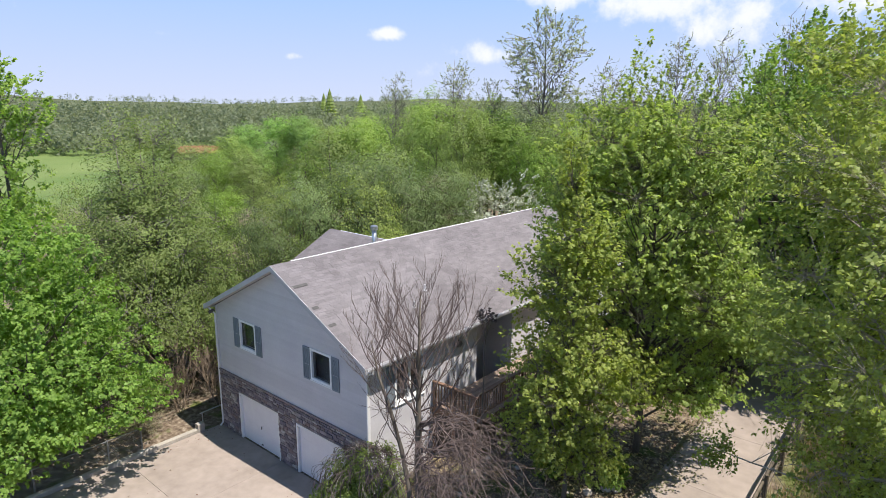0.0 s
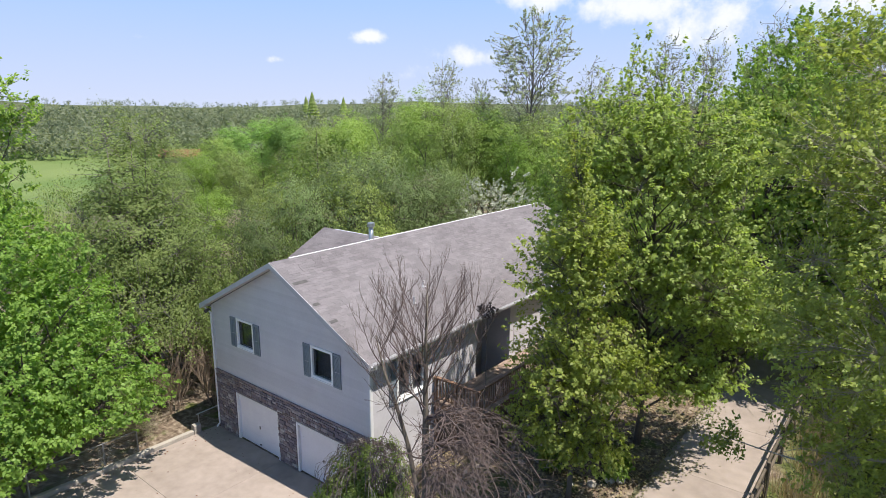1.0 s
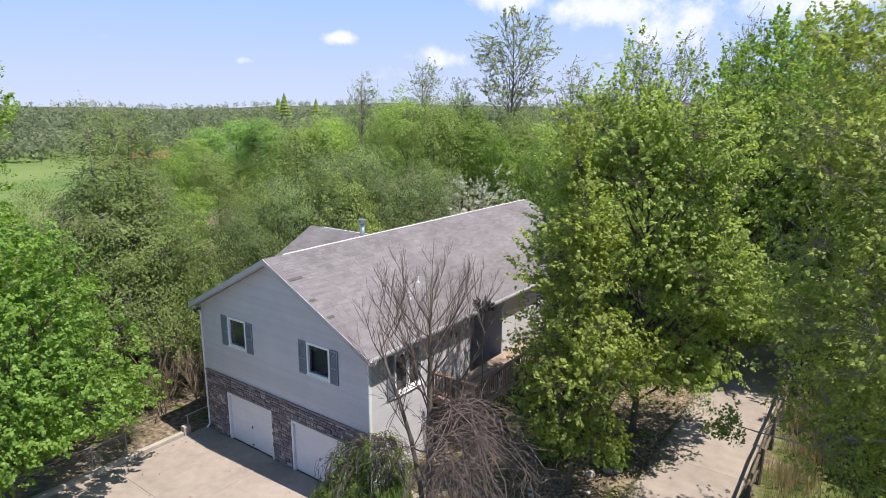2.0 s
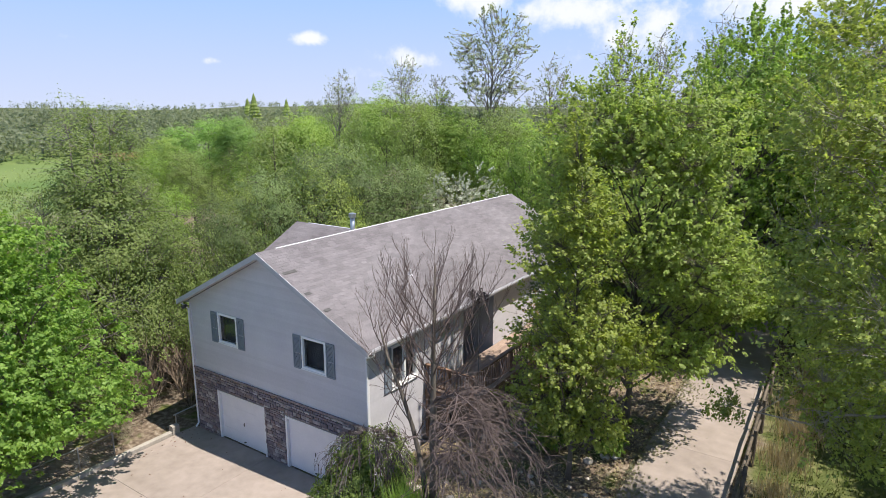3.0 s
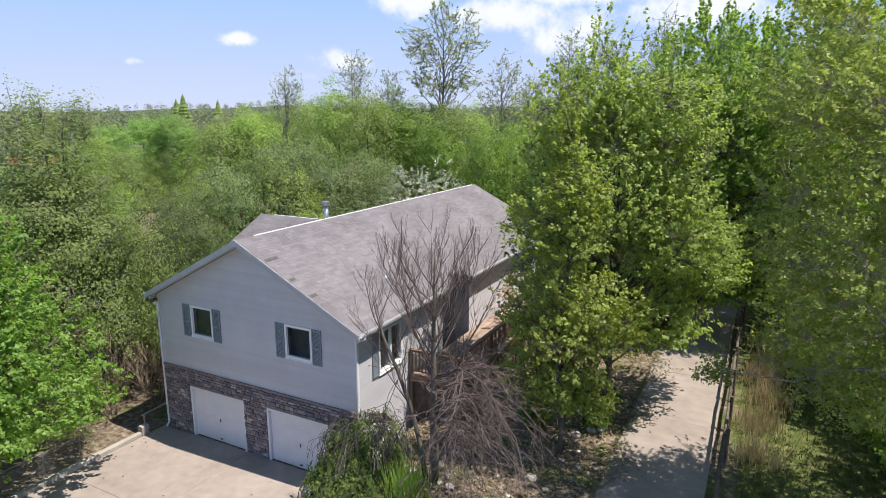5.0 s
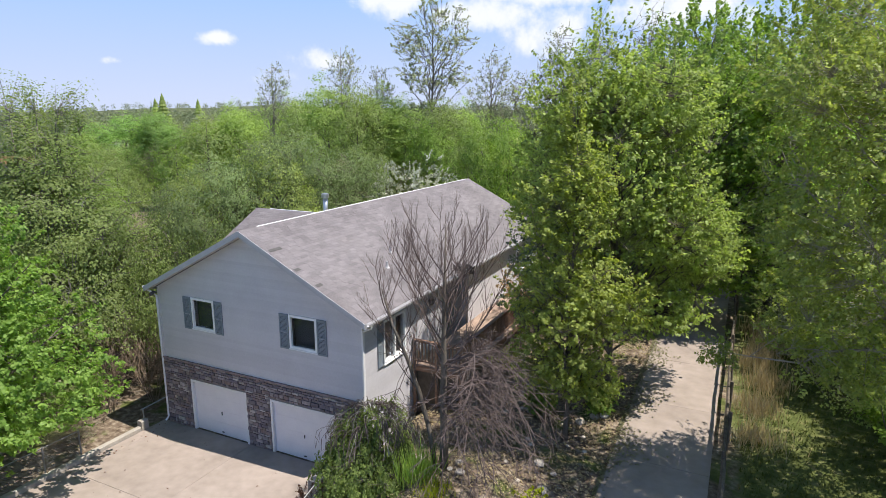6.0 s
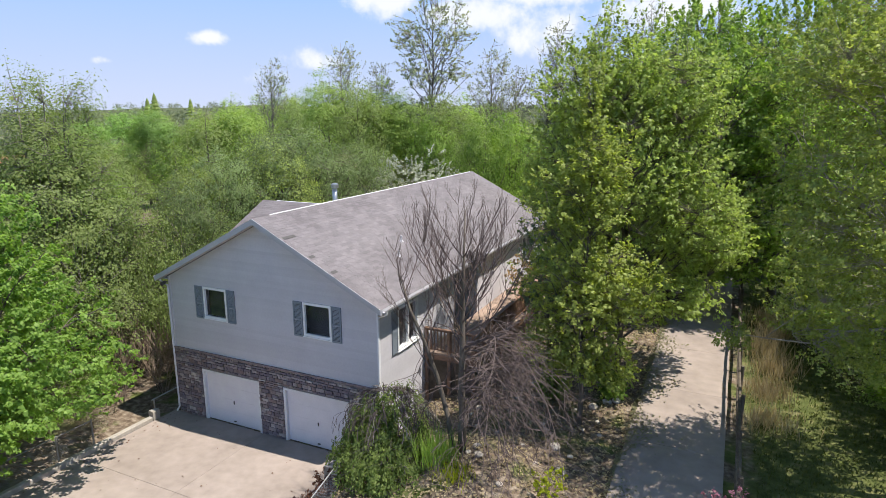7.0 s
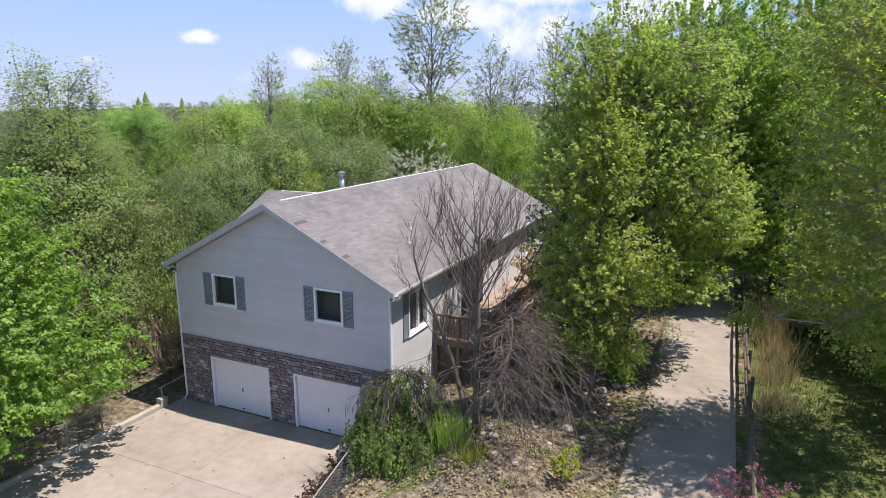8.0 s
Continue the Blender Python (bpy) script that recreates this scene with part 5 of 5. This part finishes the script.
for k, mt, lb in (("farolive", L_OLIVE, "olive"), ("farfresh", L_FRESH, "pale green"), ("farmid", L_MID, "green"), ("farbrown", L_BROWN, "brown half-bare")):
    kinds[k] = leafy_tree(f"distant {lb} tree of the wood", (0, 0, -400), 12, 0.2, tall_blobs if k == "farfresh" else round_blobs, 300, 22, 0.2, mt, 0.85, 6, seed=len(k) * 7, shell=0.4, fine=True, group="trees of the wood", twig=0.0)
used = set()


def plant(kind, x, y, s=1.0, tall=1.0, turn=None, sink=0.1):
    m = Matrix.Translation((x, y, gz(x, y) - sink)) @ Matrix.Rotation(turn if turn is not None else (x * 1.7 + y * 2.3) % 6.28, 4, "Z") @ Matrix.Diagonal((s, s, s * tall, 1))
    ob = kinds[kind]
    if kind not in used:
        used.add(kind)
        ob.matrix_basis = m
        return ob
    c = copy_thing(ob, Matrix.Identity(4))
    c.matrix_basis = m
    return c


WOOD = [  # kind, x, y, scale, height factor
    ("bright", -62.9, 41.7, 1.14, 0.81),
    ("bright", -65.3, 48.9, 1.28, 0.81),
    ("bright", -59.8, 49.6, 1.23, 0.84),
    ("bright", -53.8, 47.5, 1.02, 0.85),
    ("fresh", -53.7, 33.7, 0.93, 0.87),
    ("thorn", -6.9, 13.2, 0.86, 1.32),
    ("thorn", -6.7, 17.7, 0.88, 1.32),
    ("thorn", -6.6, 9.8, 0.64, 1.60),
    ("thorn", -5.2, 20.4, 0.85, 1.19),
    ("dark", -7.9, 8.7, 0.54, 1.37),
    ("thorn", -5.1, 5.8, 0.56, 1.66),
    ("dark", -5.4, 13.6, 0.65, 1.25),
    ("thorn", -8.4, 25.6, 0.72, 1.29),
    ("fresh", -46.3, 51.6, 1.13, 0.90),
    ("fresh", -36.4, 47.4, 1.07, 0.93),
    ("fresh", -46.3, 47.1, 0.96, 0.94),
    ("olive", -21.4, 35.4, 0.87, 1.32),
    ("fresh", -14.3, 31.0, 1.03, 0.99),
    ("olive", -11.1, 31.0, 0.86, 1.42),
    ("fresh", -11.6, 35.6, 1.16, 0.85),
    ("fresh", -7.7, 34.6, 1.10, 0.82),
    ("olive", -4.1, 33.3, 0.89, 1.26),
    ("fresh", -5.0, 39.6, 1.07, 0.82),
    ("mid", -3.6, 31.4, 0.67, 1.43),
    ("mid", 3.8, 23.9, 0.69, 1.50),
    ("fresh", -17.4, 46.2, 1.28, 0.66),
    ("brown", -73.3, 66.3, 0.82, 1.45),
    ("brown", -73.8, 73.4, 1.00, 1.36),
    ("brown", -8.2, 24.4, 0.59, 1.19),
    ("fresh", -37.0, 53.7, 1.20, 0.91),
    ("low", -3.6, 3.6, 0.67, 1.95),
    ("low", -2.4, 2.1, 0.50, 2.3),
    ("low", -6.2, 2.0, 0.76, 1.34),
    ("low", -4.8, 7.2, 0.62, 2.09),
    ("thorn", -9.1, 5.1, 0.57, 1.31),
    ("mid", -21.7, 13.1, 0.63, 0.95),
    ("olive", -35.6, 25.0, 0.84, 0.96),
    ("low", -28.5, 4.6, 0.87, 1.82),
    ("low", -18.7, -0.7, 0.76, 2.16),
    ("thorn", -29.9, 14.2, 0.67, 1.36),
    ("mid", -39.0, 22.7, 0.71, 1.13),
    ("mid", 4.6, 27.0, 0.60, 1.70),
    ("olive", 0.3, 31.8, 0.68, 1.48),
    ("olive", -44.2, 23.5, 1.1, 0.8),
    ("olive", -32.4, 14.1, 0.9, 0.8),
    ("olive", -50.1, 48.5, 0.94, 1.14),
    ("fresh", -49.8, 55.8, 1.34, 0.73),
    ("mid", -40.2, 51.0, 0.99, 1.05),
    ("olive", -71.9, 61.6, 1.05, 1.21),
    ("bright", 29.0, 31.0, 1.1, 1.2), ("mid", 8.5, 29.0, 0.9, 1.0), ("olive", 14.0, 31.0, 0.95, 1.1), ("dark", 12.5, 24.0, 0.9, 1.05), ("mid", 18.0, 27.5, 1.0, 1.1),
    ("olive", 26.0, 32.0, 1.1, 1.1), ("fresh", 2.0, 36.0, 0.9, 0.9), ("olive", 6.0, 44.0, 1.05, 1.0), ("fresh", 16.0, 42.0, 1.0, 1.05), ("mid", -12.0, 44.0, 1.0, 1.0),
    ("low", -4.2, -1.2, 0.6, 0.7), ("lowbrown", -5.2, -3.2, 0.9, 0.9), ("low", -10.0, -4.5, 1.0, 1.0), ("lowbrown", -1.9, -2.6, 0.34, 0.6),
    ("low", 14.2, 14.0, 0.8, 0.9), ("low", 23.0, 12.5, 0.6, 0.7), ("low", 25.5, 6.0, 0.7, 0.7), ("low", 14.5, 18.0, 1.1, 1.2), ("low", 19.0, 27.0, 1.2, 1.2),
]
for k, x, y, s, tall in WOOD:
    plant(k, x, y, s, tall)
rw = random.Random(77)
for i in range(88):
    r, a = rw.uniform(60, 135), rw.uniform(radians(82), radians(168))
    x, y = 20 + r * math.cos(a), -12 + r * math.sin(a)
    if a > radians(145):
        continue
    plant(rw.choice(("farolive", "farmid", "farfresh", "farbrown", "farolive", "farfresh")), x, y, rw.uniform(0.8, 1.02), rw.uniform(0.88, 1.05))

# tall thin-leaved trees that stand above the wood
leafy_tree("tall cottonwood standing above the wood", (-6.6, 37.0, gz(-6.6, 37.0)), 20.6, 0.24,
           [(0, 0, 15.5, 3.6, 3.6, 4.0), (-1.9, -0.8, 18.0, 1.9, 1.9, 2.4), (1.6, 0.8, 18.6, 2.1, 2.1, 2.6), (0, 0, 20.4, 1.6, 1.6, 1.9), (-0.6, 0, 11.5, 2.2, 2.2, 1.6)],
           680, 16, 0.15, L_SILVER, 0.45, 60, seed=61, shell=0.35, fork=0.3, rise=1.25, lift=0.5, twig=0.03, bark=M_LIMB)
for k, (x, y, h, s) in enumerate(((7.8, 39.5, 19.6, 62), (4.6, 39.0, 20.0, 63), (12.2, 40.5, 19.0, 64), (-0.9, 37.4, 17.6, 65), (-15.0, 34.4, 18.0, 66), (-27.6, 39.2, 17.6, 67), (-12.4, 36.5, 16.2, 68), (1.6, 37.0, 16.0, 69))):
    leafy_tree("tall half-bare tree with thin pale leaves", (x, y, gz(x, y)), h, 0.15,
               [(0, 0, h * 0.74, 2.3, 2.3, h * 0.17), (0.3, 0.3, h * 0.89, 1.5, 1.5, h * 0.12)], 330, 10, 0.12, L_SILVER, 0.42, 46, seed=s, shell=0.3, group="tall half-bare trees", fork=0.35, rise=1.9, lift=0.9, twig=0.024, bark=M_LIMB)
leafy_tree("white-flowering shrub behind the roof", (-2.2, 24.8, gz(-2.2, 24.8)), 6.7, 0.1,
           [(0, 0, 4.8, 4.0, 3.2, 3.2)], 620, 20, 0.15, L_BLOSSOM, 0.45, 24, seed=71, category="shrub", name="flowering_shrub")

# small plants by the drives
def tuft(label, x, y, n, h, spread, mat, seed, name="grass_tuft", category="ornamental grass", group=""):
    rng = np.random.default_rng(seed)
    t = thing(name, label, category, group, at=(x, y, gz(x, y)))
    a = rng.uniform(0, 6.28, n)
    tilt = rng.uniform(0.05, 0.5, n)
    L = h * rng.uniform(0.6, 1.2, n)
    ax = np.stack([np.cos(a) * tilt, np.sin(a) * tilt, np.ones(n)], 1)
    ax = unit(ax)
    base = np.stack([rng.normal(0, spread, n), rng.normal(0, spread, n), np.zeros(n)], 1)
    sd = unit(np.cross(ax, rng.normal(0, 1, (n, 3))))
    part("foliage", leaves_mesh("foliage", base + ax * L[:, None] * 0.5, ax, sd, L, np.full(n, 0.022)), mat, t)
    return t


for k, (x, y, h) in enumerate(((21.6, 8.6, 1.3), (21.4, 10.6, 1.4), (21.9, 12.6, 1.4), (21.3, 6.6, 1.1), (21.7, 14.4, 1.3), (21.3, 4.6, 0.8))):
    tuft("clump of dry straw-coloured tall grass", x, y, 420, h * 0.75, 0.4, L_STRAW, 80 + k, group="dry grass clumps")
tuft("clump of green iris-like leaves at the tree's foot", 12.75, -2.1, 420, 1.0, 0.26, L_BRIGHT, 90, "leafy_clump", "plant")
tuft("clump of low lime-green perennial leaves", 13.5, -2.7, 200, 0.4, 0.25, L_LIME, 91, "leafy_clump", "plant")
leafy_tree("small yellow-flowering shrub by the driveway", (16.0, -2.2, gz(16.0, -2.2)), 0.8, 0.02, [(0, 0, 0.5, 0.4, 0.4, 0.4)], 40, 20, 0.07, L_LIME, 0.16, 8, seed=92, category="shrub", name="shrub")
leafy_tree("pink-flowering shrub beside the driveway", (20.3, -2.0, gz(20.3, -2.0)), 1.2, 0.03, [(0, 0, 0.7, 0.9, 0.8, 0.55)], 60, 20, 0.07, L_PINK, 0.25, 12, seed=93, category="shrub", name="flowering_shrub")
leafy_tree("small russet-leaved tree by the entry", (11.9, 10.4, gz(11.9, 10.4)), 3.6, 0.05, [(0, 0, 2.7, 1.3, 1.5, 1.1)], 120, 20, 0.12, L_ORANGE, 0.35, 22, seed=94, shell=0.3, name="small_tree")

# lawn blades and leaf litter
rng = np.random.default_rng(101)
n_b = 26000
bx, by = rng.uniform(20.9, 34, n_b), rng.uniform(-8, 20, n_b)
bzz = land(bx, by)
tilt = rng.normal(0, 0.45, (n_b, 2))
ax = unit(np.stack([tilt[:, 0], tilt[:, 1], np.ones(n_b)], 1))
L = rng.uniform(0.06, 0.2, n_b)
part_ob = part("lawn", leaves_mesh("lawn", np.stack([bx, by, bzz], 1) + ax * L[:, None] * 0.4, ax, unit(np.cross(ax, rng.normal(0, 1, (n_b, 3)))), L, np.full(n_b, 0.035)), L_GRASS)
tagged(part_ob, "rough grass of the lawn beyond the fence", "grass", kind="stuff")
n_l = 20000
lx, ly = rng.uniform(9.4, 17.6, n_l), rng.uniform(-7, 20, n_l)
lz = land(lx, ly) + 0.02
nor = rng.normal(0, 0.35, (n_l, 3))
nor[:, 2] = 1
nor = unit(nor)
ax = unit(np.cross(nor, rng.normal(0, 1, (n_l, 3))))
L = rng.uniform(0.05, 0.13, n_l)
tagged(part("leaf_litter", leaves_mesh("leaf_litter", np.stack([lx, ly, lz], 1), ax, np.cross(nor, ax), L, L * 0.7), L_STRAW), "dry fallen leaves and twigs on the bank", "leaf litter", kind="stuff")
n_e = 3200
ex_, ey_ = 17.2 + np.abs(rng.normal(0, 0.32, n_e)) * (1 + 0.8 * np.sin(np.linspace(0, 40, n_e))), np.linspace(-6, 18, n_e) + rng.normal(0, 0.2, n_e)
nor = unit(np.stack([rng.normal(0, 0.3, n_e), rng.normal(0, 0.3, n_e), np.ones(n_e)], 1))
ax = unit(np.cross(nor, rng.normal(0, 1, (n_e, 3))))
L = rng.uniform(0.05, 0.12, n_e)
tagged(part("fallen_leaves", leaves_mesh("fallen_leaves", np.stack([ex_, ey_, 1.86 + 0.03 * np.maximum(ey_, 0)], 1), ax, np.cross(nor, ax), L, L * 0.7), L_BROWN), "brown fallen leaves along the driveway's edge", "fallen leaves", kind="stuff")
rs = random.Random(8)
for k in range(46):
    x, y = rs.uniform(11.4, 16.8), rs.uniform(-2.6, 6.5)
    s = rs.uniform(0.06, 0.17)
    bm = bmesh.new()
    bmesh.ops.create_icosphere(bm, subdivisions=2, radius=s)
    for v in bm.verts:
        v.co *= 1 + 0.3 * (noise.noise(v.co * 6 / s * 0.1 + Vector((k, 0, 0))))
        v.co.z *= 0.6
    me = bpy.data.meshes.new("rock")
    bm.to_mesh(me)
    bm.free()
    r = part("rock", me, M_ROCK)
    r.location, r.rotation_euler = (x, y, gz(x, y) + s * 0.1), (0, 0, rs.uniform(0, 6))
    tagged(r, "pale rounded rock on the bank", "rock", "rocks on the bank")

# ---- far away ----
# dry leaves and twigs strewn over the yard
rng = np.random.default_rng(303)
n_d = 120
dx, dy = rng.uniform(-0.1, 8.5, n_d), -0.3 - 12 * rng.random(n_d) ** 1.6
edge = rng.random(n_d) < 0.5
dx = np.where(edge, np.abs(rng.normal(0, 0.5, n_d)), dx)
nor = unit(np.concatenate([rng.normal(0, 0.25, (n_d, 2)), np.ones((n_d, 1))], 1))
ax = unit(np.cross(nor, rng.normal(0, 1, (n_d, 3))))
L = rng.uniform(0.04, 0.11, n_d)
tagged(part("yard_litter", leaves_mesh("yard_litter", np.stack([dx, dy, np.full(n_d, 0.028)], 1), ax, np.cross(nor, ax), L, L * 0.5), L_DEAD), "dry brown leaves strewn over the concrete yard", "leaf litter", kind="stuff")

barn = thing("barn", "distant farm building with rusty red roof", "barn", at=(-249, 134, float(land(-249, 134))))
part("wall", Geo().box((-8, -4.5, -1), (8, 4.5, 3.2)), M_BARN, barn)
part("roof", Geo().prism([(-8.8, -5.4, 3.0), (-8.8, 0, 6.0), (-8.8, 5.4, 3.0)], (17.6, 0, 0)), M_ROOF_RED, barn)
barn.rotation_euler = (0, 0, radians(50))

rng = np.random.default_rng(202)
cent = []


def far_tree(x, y, h, rad, k):
    d = unit(rng.normal(0, 1, (k, 3)))
    cent.append(np.array([x, y, float(land(x, y)) + h * 0.55]) + d * np.array([rad, rad, h * 0.5]) * rng.uniform(0.45, 1, (k, 1)))


for i in range(2300):
    a = rng.uniform(radians(80), radians(172))
    r = rng.uniform(110, 560)
    if a > radians(146) and r < 340:
        continue
    far_tree(20 + r * math.cos(a), -12 + r * math.sin(a), rng.uniform(8, 15), rng.uniform(3.0, 5.5), 48)
for i in range(1500):  # belts of trees along the fields and on the skyline
    a = rng.uniform(radians(80), radians(174))
    r = rng.choice((rng.uniform(350, 420), rng.uniform(440, 560), rng.uniform(700, 820), rng.uniform(1250, 1600)))
    far_tree(20 + r * math.cos(a), -12 + r * math.sin(a), rng.uniform(9, 17), rng.uniform(4, 7.5), 56)
cent = np.concatenate(cent)
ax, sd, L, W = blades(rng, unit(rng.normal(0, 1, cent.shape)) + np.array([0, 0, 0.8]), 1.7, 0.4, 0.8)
# these crowns carry their haze in the leaf colour
tagged(part("far_woods", slivers_mesh("far_woods", cent, ax, sd, L, W), L_FAR_HAZED), "far mixed woods and hedgerows towards the hills", "woods", kind="stuff")
con = Geo()
for (x, y, h) in ((-355, 300, 26), (-366, 303, 22), (-340, 318, 22)):
    zb = float(land(x, y))
    for k in range(9):
        z0 = zb + h * (0.12 + 0.09 * k)
        con.tube([(x, y, z0), (x, y, z0 + h * 0.16)], [h * 0.32 * (1 - k / 10), 0.1], 9, False)
tagged(part("far_conifers", con, L_DARK), "far dark conifers on the skyline", "conifers", kind="stuff")

# ---- pieces of walls and roof ----
rp = random.Random(31)
zc, stones = 0.03, []
while zc < STONE_TOP - 0.03:
    z1 = min(zc + rp.choice((0.075, 0.09, 0.105, 0.125, 0.15)), STONE_TOP - 0.025)
    x = X0 - 0.03
    while x < X1 - 0.02:
        x1 = min(x + rp.uniform(0.12, 0.40), X1 + 0.02)
        segs = [(x, x1)]
        for (a, c, b, d) in (G1, G2):
            if z1 > c and zc < d:
                segs = [q for s0, s1 in segs for q in ((s0, min(s1, a - 0.004)), (max(s0, b + 0.004), s1)) if q[1] - q[0] > 0.05]
        stones += [(s0, s1, zc, z1) for s0, s1 in segs]
        x = x1 + 0.006
    zc = z1 + 0.007
SF = [(4, 5, 6, 7), (0, 1, 5, 4), (1, 2, 6, 5), (2, 3, 7, 6), (3, 0, 4, 7)]
rest, made = Geo(), 0
for s0, s1, z0, z1 in stones:
    p, e = 0.02 + 0.045 * rp.random(), 0.008
    j = [rp.uniform(0, 0.008) for _ in range(8)]
    vs = [(s0 + j[0], 0.0, z0 + j[1]), (s1 - j[2], 0.0, z0 + j[3]), (s1 - j[4], 0.0, z1 - j[5]), (s0 + j[6], 0.0, z1 - j[7]),
          (s0 + e + j[0], -p, z0 + e + j[1]), (s1 - e - j[2], -p - 0.006, z0 + e + j[3]), (s1 - e - j[4], -p, z1 - e - j[5]), (s0 + e + j[6], -p + 0.006, z1 - e - j[7])]
    if s1 > 4.3 and made < 300:
        gq = Geo()
        gq.v, gq.f = vs, SF
        part("stone", gq, M_STONE, wall_south)
        made += 1
    else:
        i = len(rest.v)
        rest.v += vs
        rest.f += [tuple(i + w for w in fc) for fc in SF]
tagged(part("stonework", rest, M_STONE_REST, wall_south), kind="stuff")


def lap(face, u0, u1, z0, z1, trim=None):
    """One clapboard, proud at its lower edge; trim: slanted ends (lower and upper u at both ends)."""
    a0, a1, b0, b1 = trim or (u0, u0, u1, u1)
    q = Geo()
    P = (lambda u, o, z: (u, -o, z)) if face == "y" else (lambda u, o, z: (X1 + o, u, z))
    q.v = [P(a0, 0.0, z0), P(b0, 0.0, z0), P(b0, 0.007, z0), P(a0, 0.007, z0), P(b1, 0.002, z1), P(a1, 0.002, z1)]
    q.f = [(0, 1, 2, 3), (3, 2, 4, 5), (0, 3, 5), (1, 4, 2)]
    return q


STEP = 0.115
z = STONE_TOP + 0.036
while z < RIDGE - 0.3:
    z1 = z + STEP
    lo, hi = [], []
    for zz in (z, z1):
        half = min((RIDGE - 0.2 - zz) / PITCH, 99)
        lo.append(max(X0, XM - half))
        hi.append(min(X1, XM + half))
    segs = [(X0, X1)]
    for (a, c, b, d) in (W1, W2):
        if z1 > c - 0.05 and z < d + 0.05:
            segs = [q for s0, s1 in segs for q in ((s0, min(s1, a - 0.05)), (max(s0, b + 0.05), s1)) if q[1] - q[0] > 0.05]
    for s0, s1 in segs:
        t = (max(s0, lo[0]), max(s0, lo[1]), min(s1, hi[0]), min(s1, hi[1]))
        if t[3] > t[1] and t[2] > t[0]:
            part("siding_board", lap("y", s0, s1, z, z1, t), M_SIDING, wall_south)
    z = z1
z = EAST_GROUND
while z < EAVE - 0.2:
    z1 = z + STEP
    for lo_y, hi_y, wl_ob in ((0.09, ENTRY[0], wall_east), (ENTRY[1], Y1, wall_east_far)):
        segs = [(lo_y, hi_y)]
        for (a, c, b, d) in east_holes:
            if z1 > c - 0.05 and z < d + 0.05:
                segs = [q for s0, s1 in segs for q in ((s0, min(s1, a - 0.05)), (max(s0, b + 0.05), s1)) if q[1] - q[0] > 0.05]
        for s0, s1 in segs:
            part("siding_board", lap("x", s0, s1, z, z1), M_SIDING, wl_ob)
    z = z1
for k, (dk, pieces, o, a, u, nrm) in enumerate(roofs):
    sep_n = 0
    rest = Geo()
    for q in pieces:
        vs = shingle_verts(q, o, a, u, nrm)
        if k == 0 and q[1] < 2.9 and sep_n < 300:
            pg = Geo()
            pg.v, pg.f = vs, SHF
            part("shingle", pg, M_SHINGLE_PIECE, dk)
            sep_n += 1
        else:
            i = len(rest.v)
            rest.v += vs
            rest.f += [tuple(i + w for w in fc) for fc in SHF]
    tagged(part("shingles", rest, M_SHINGLE, dk), kind="stuff")
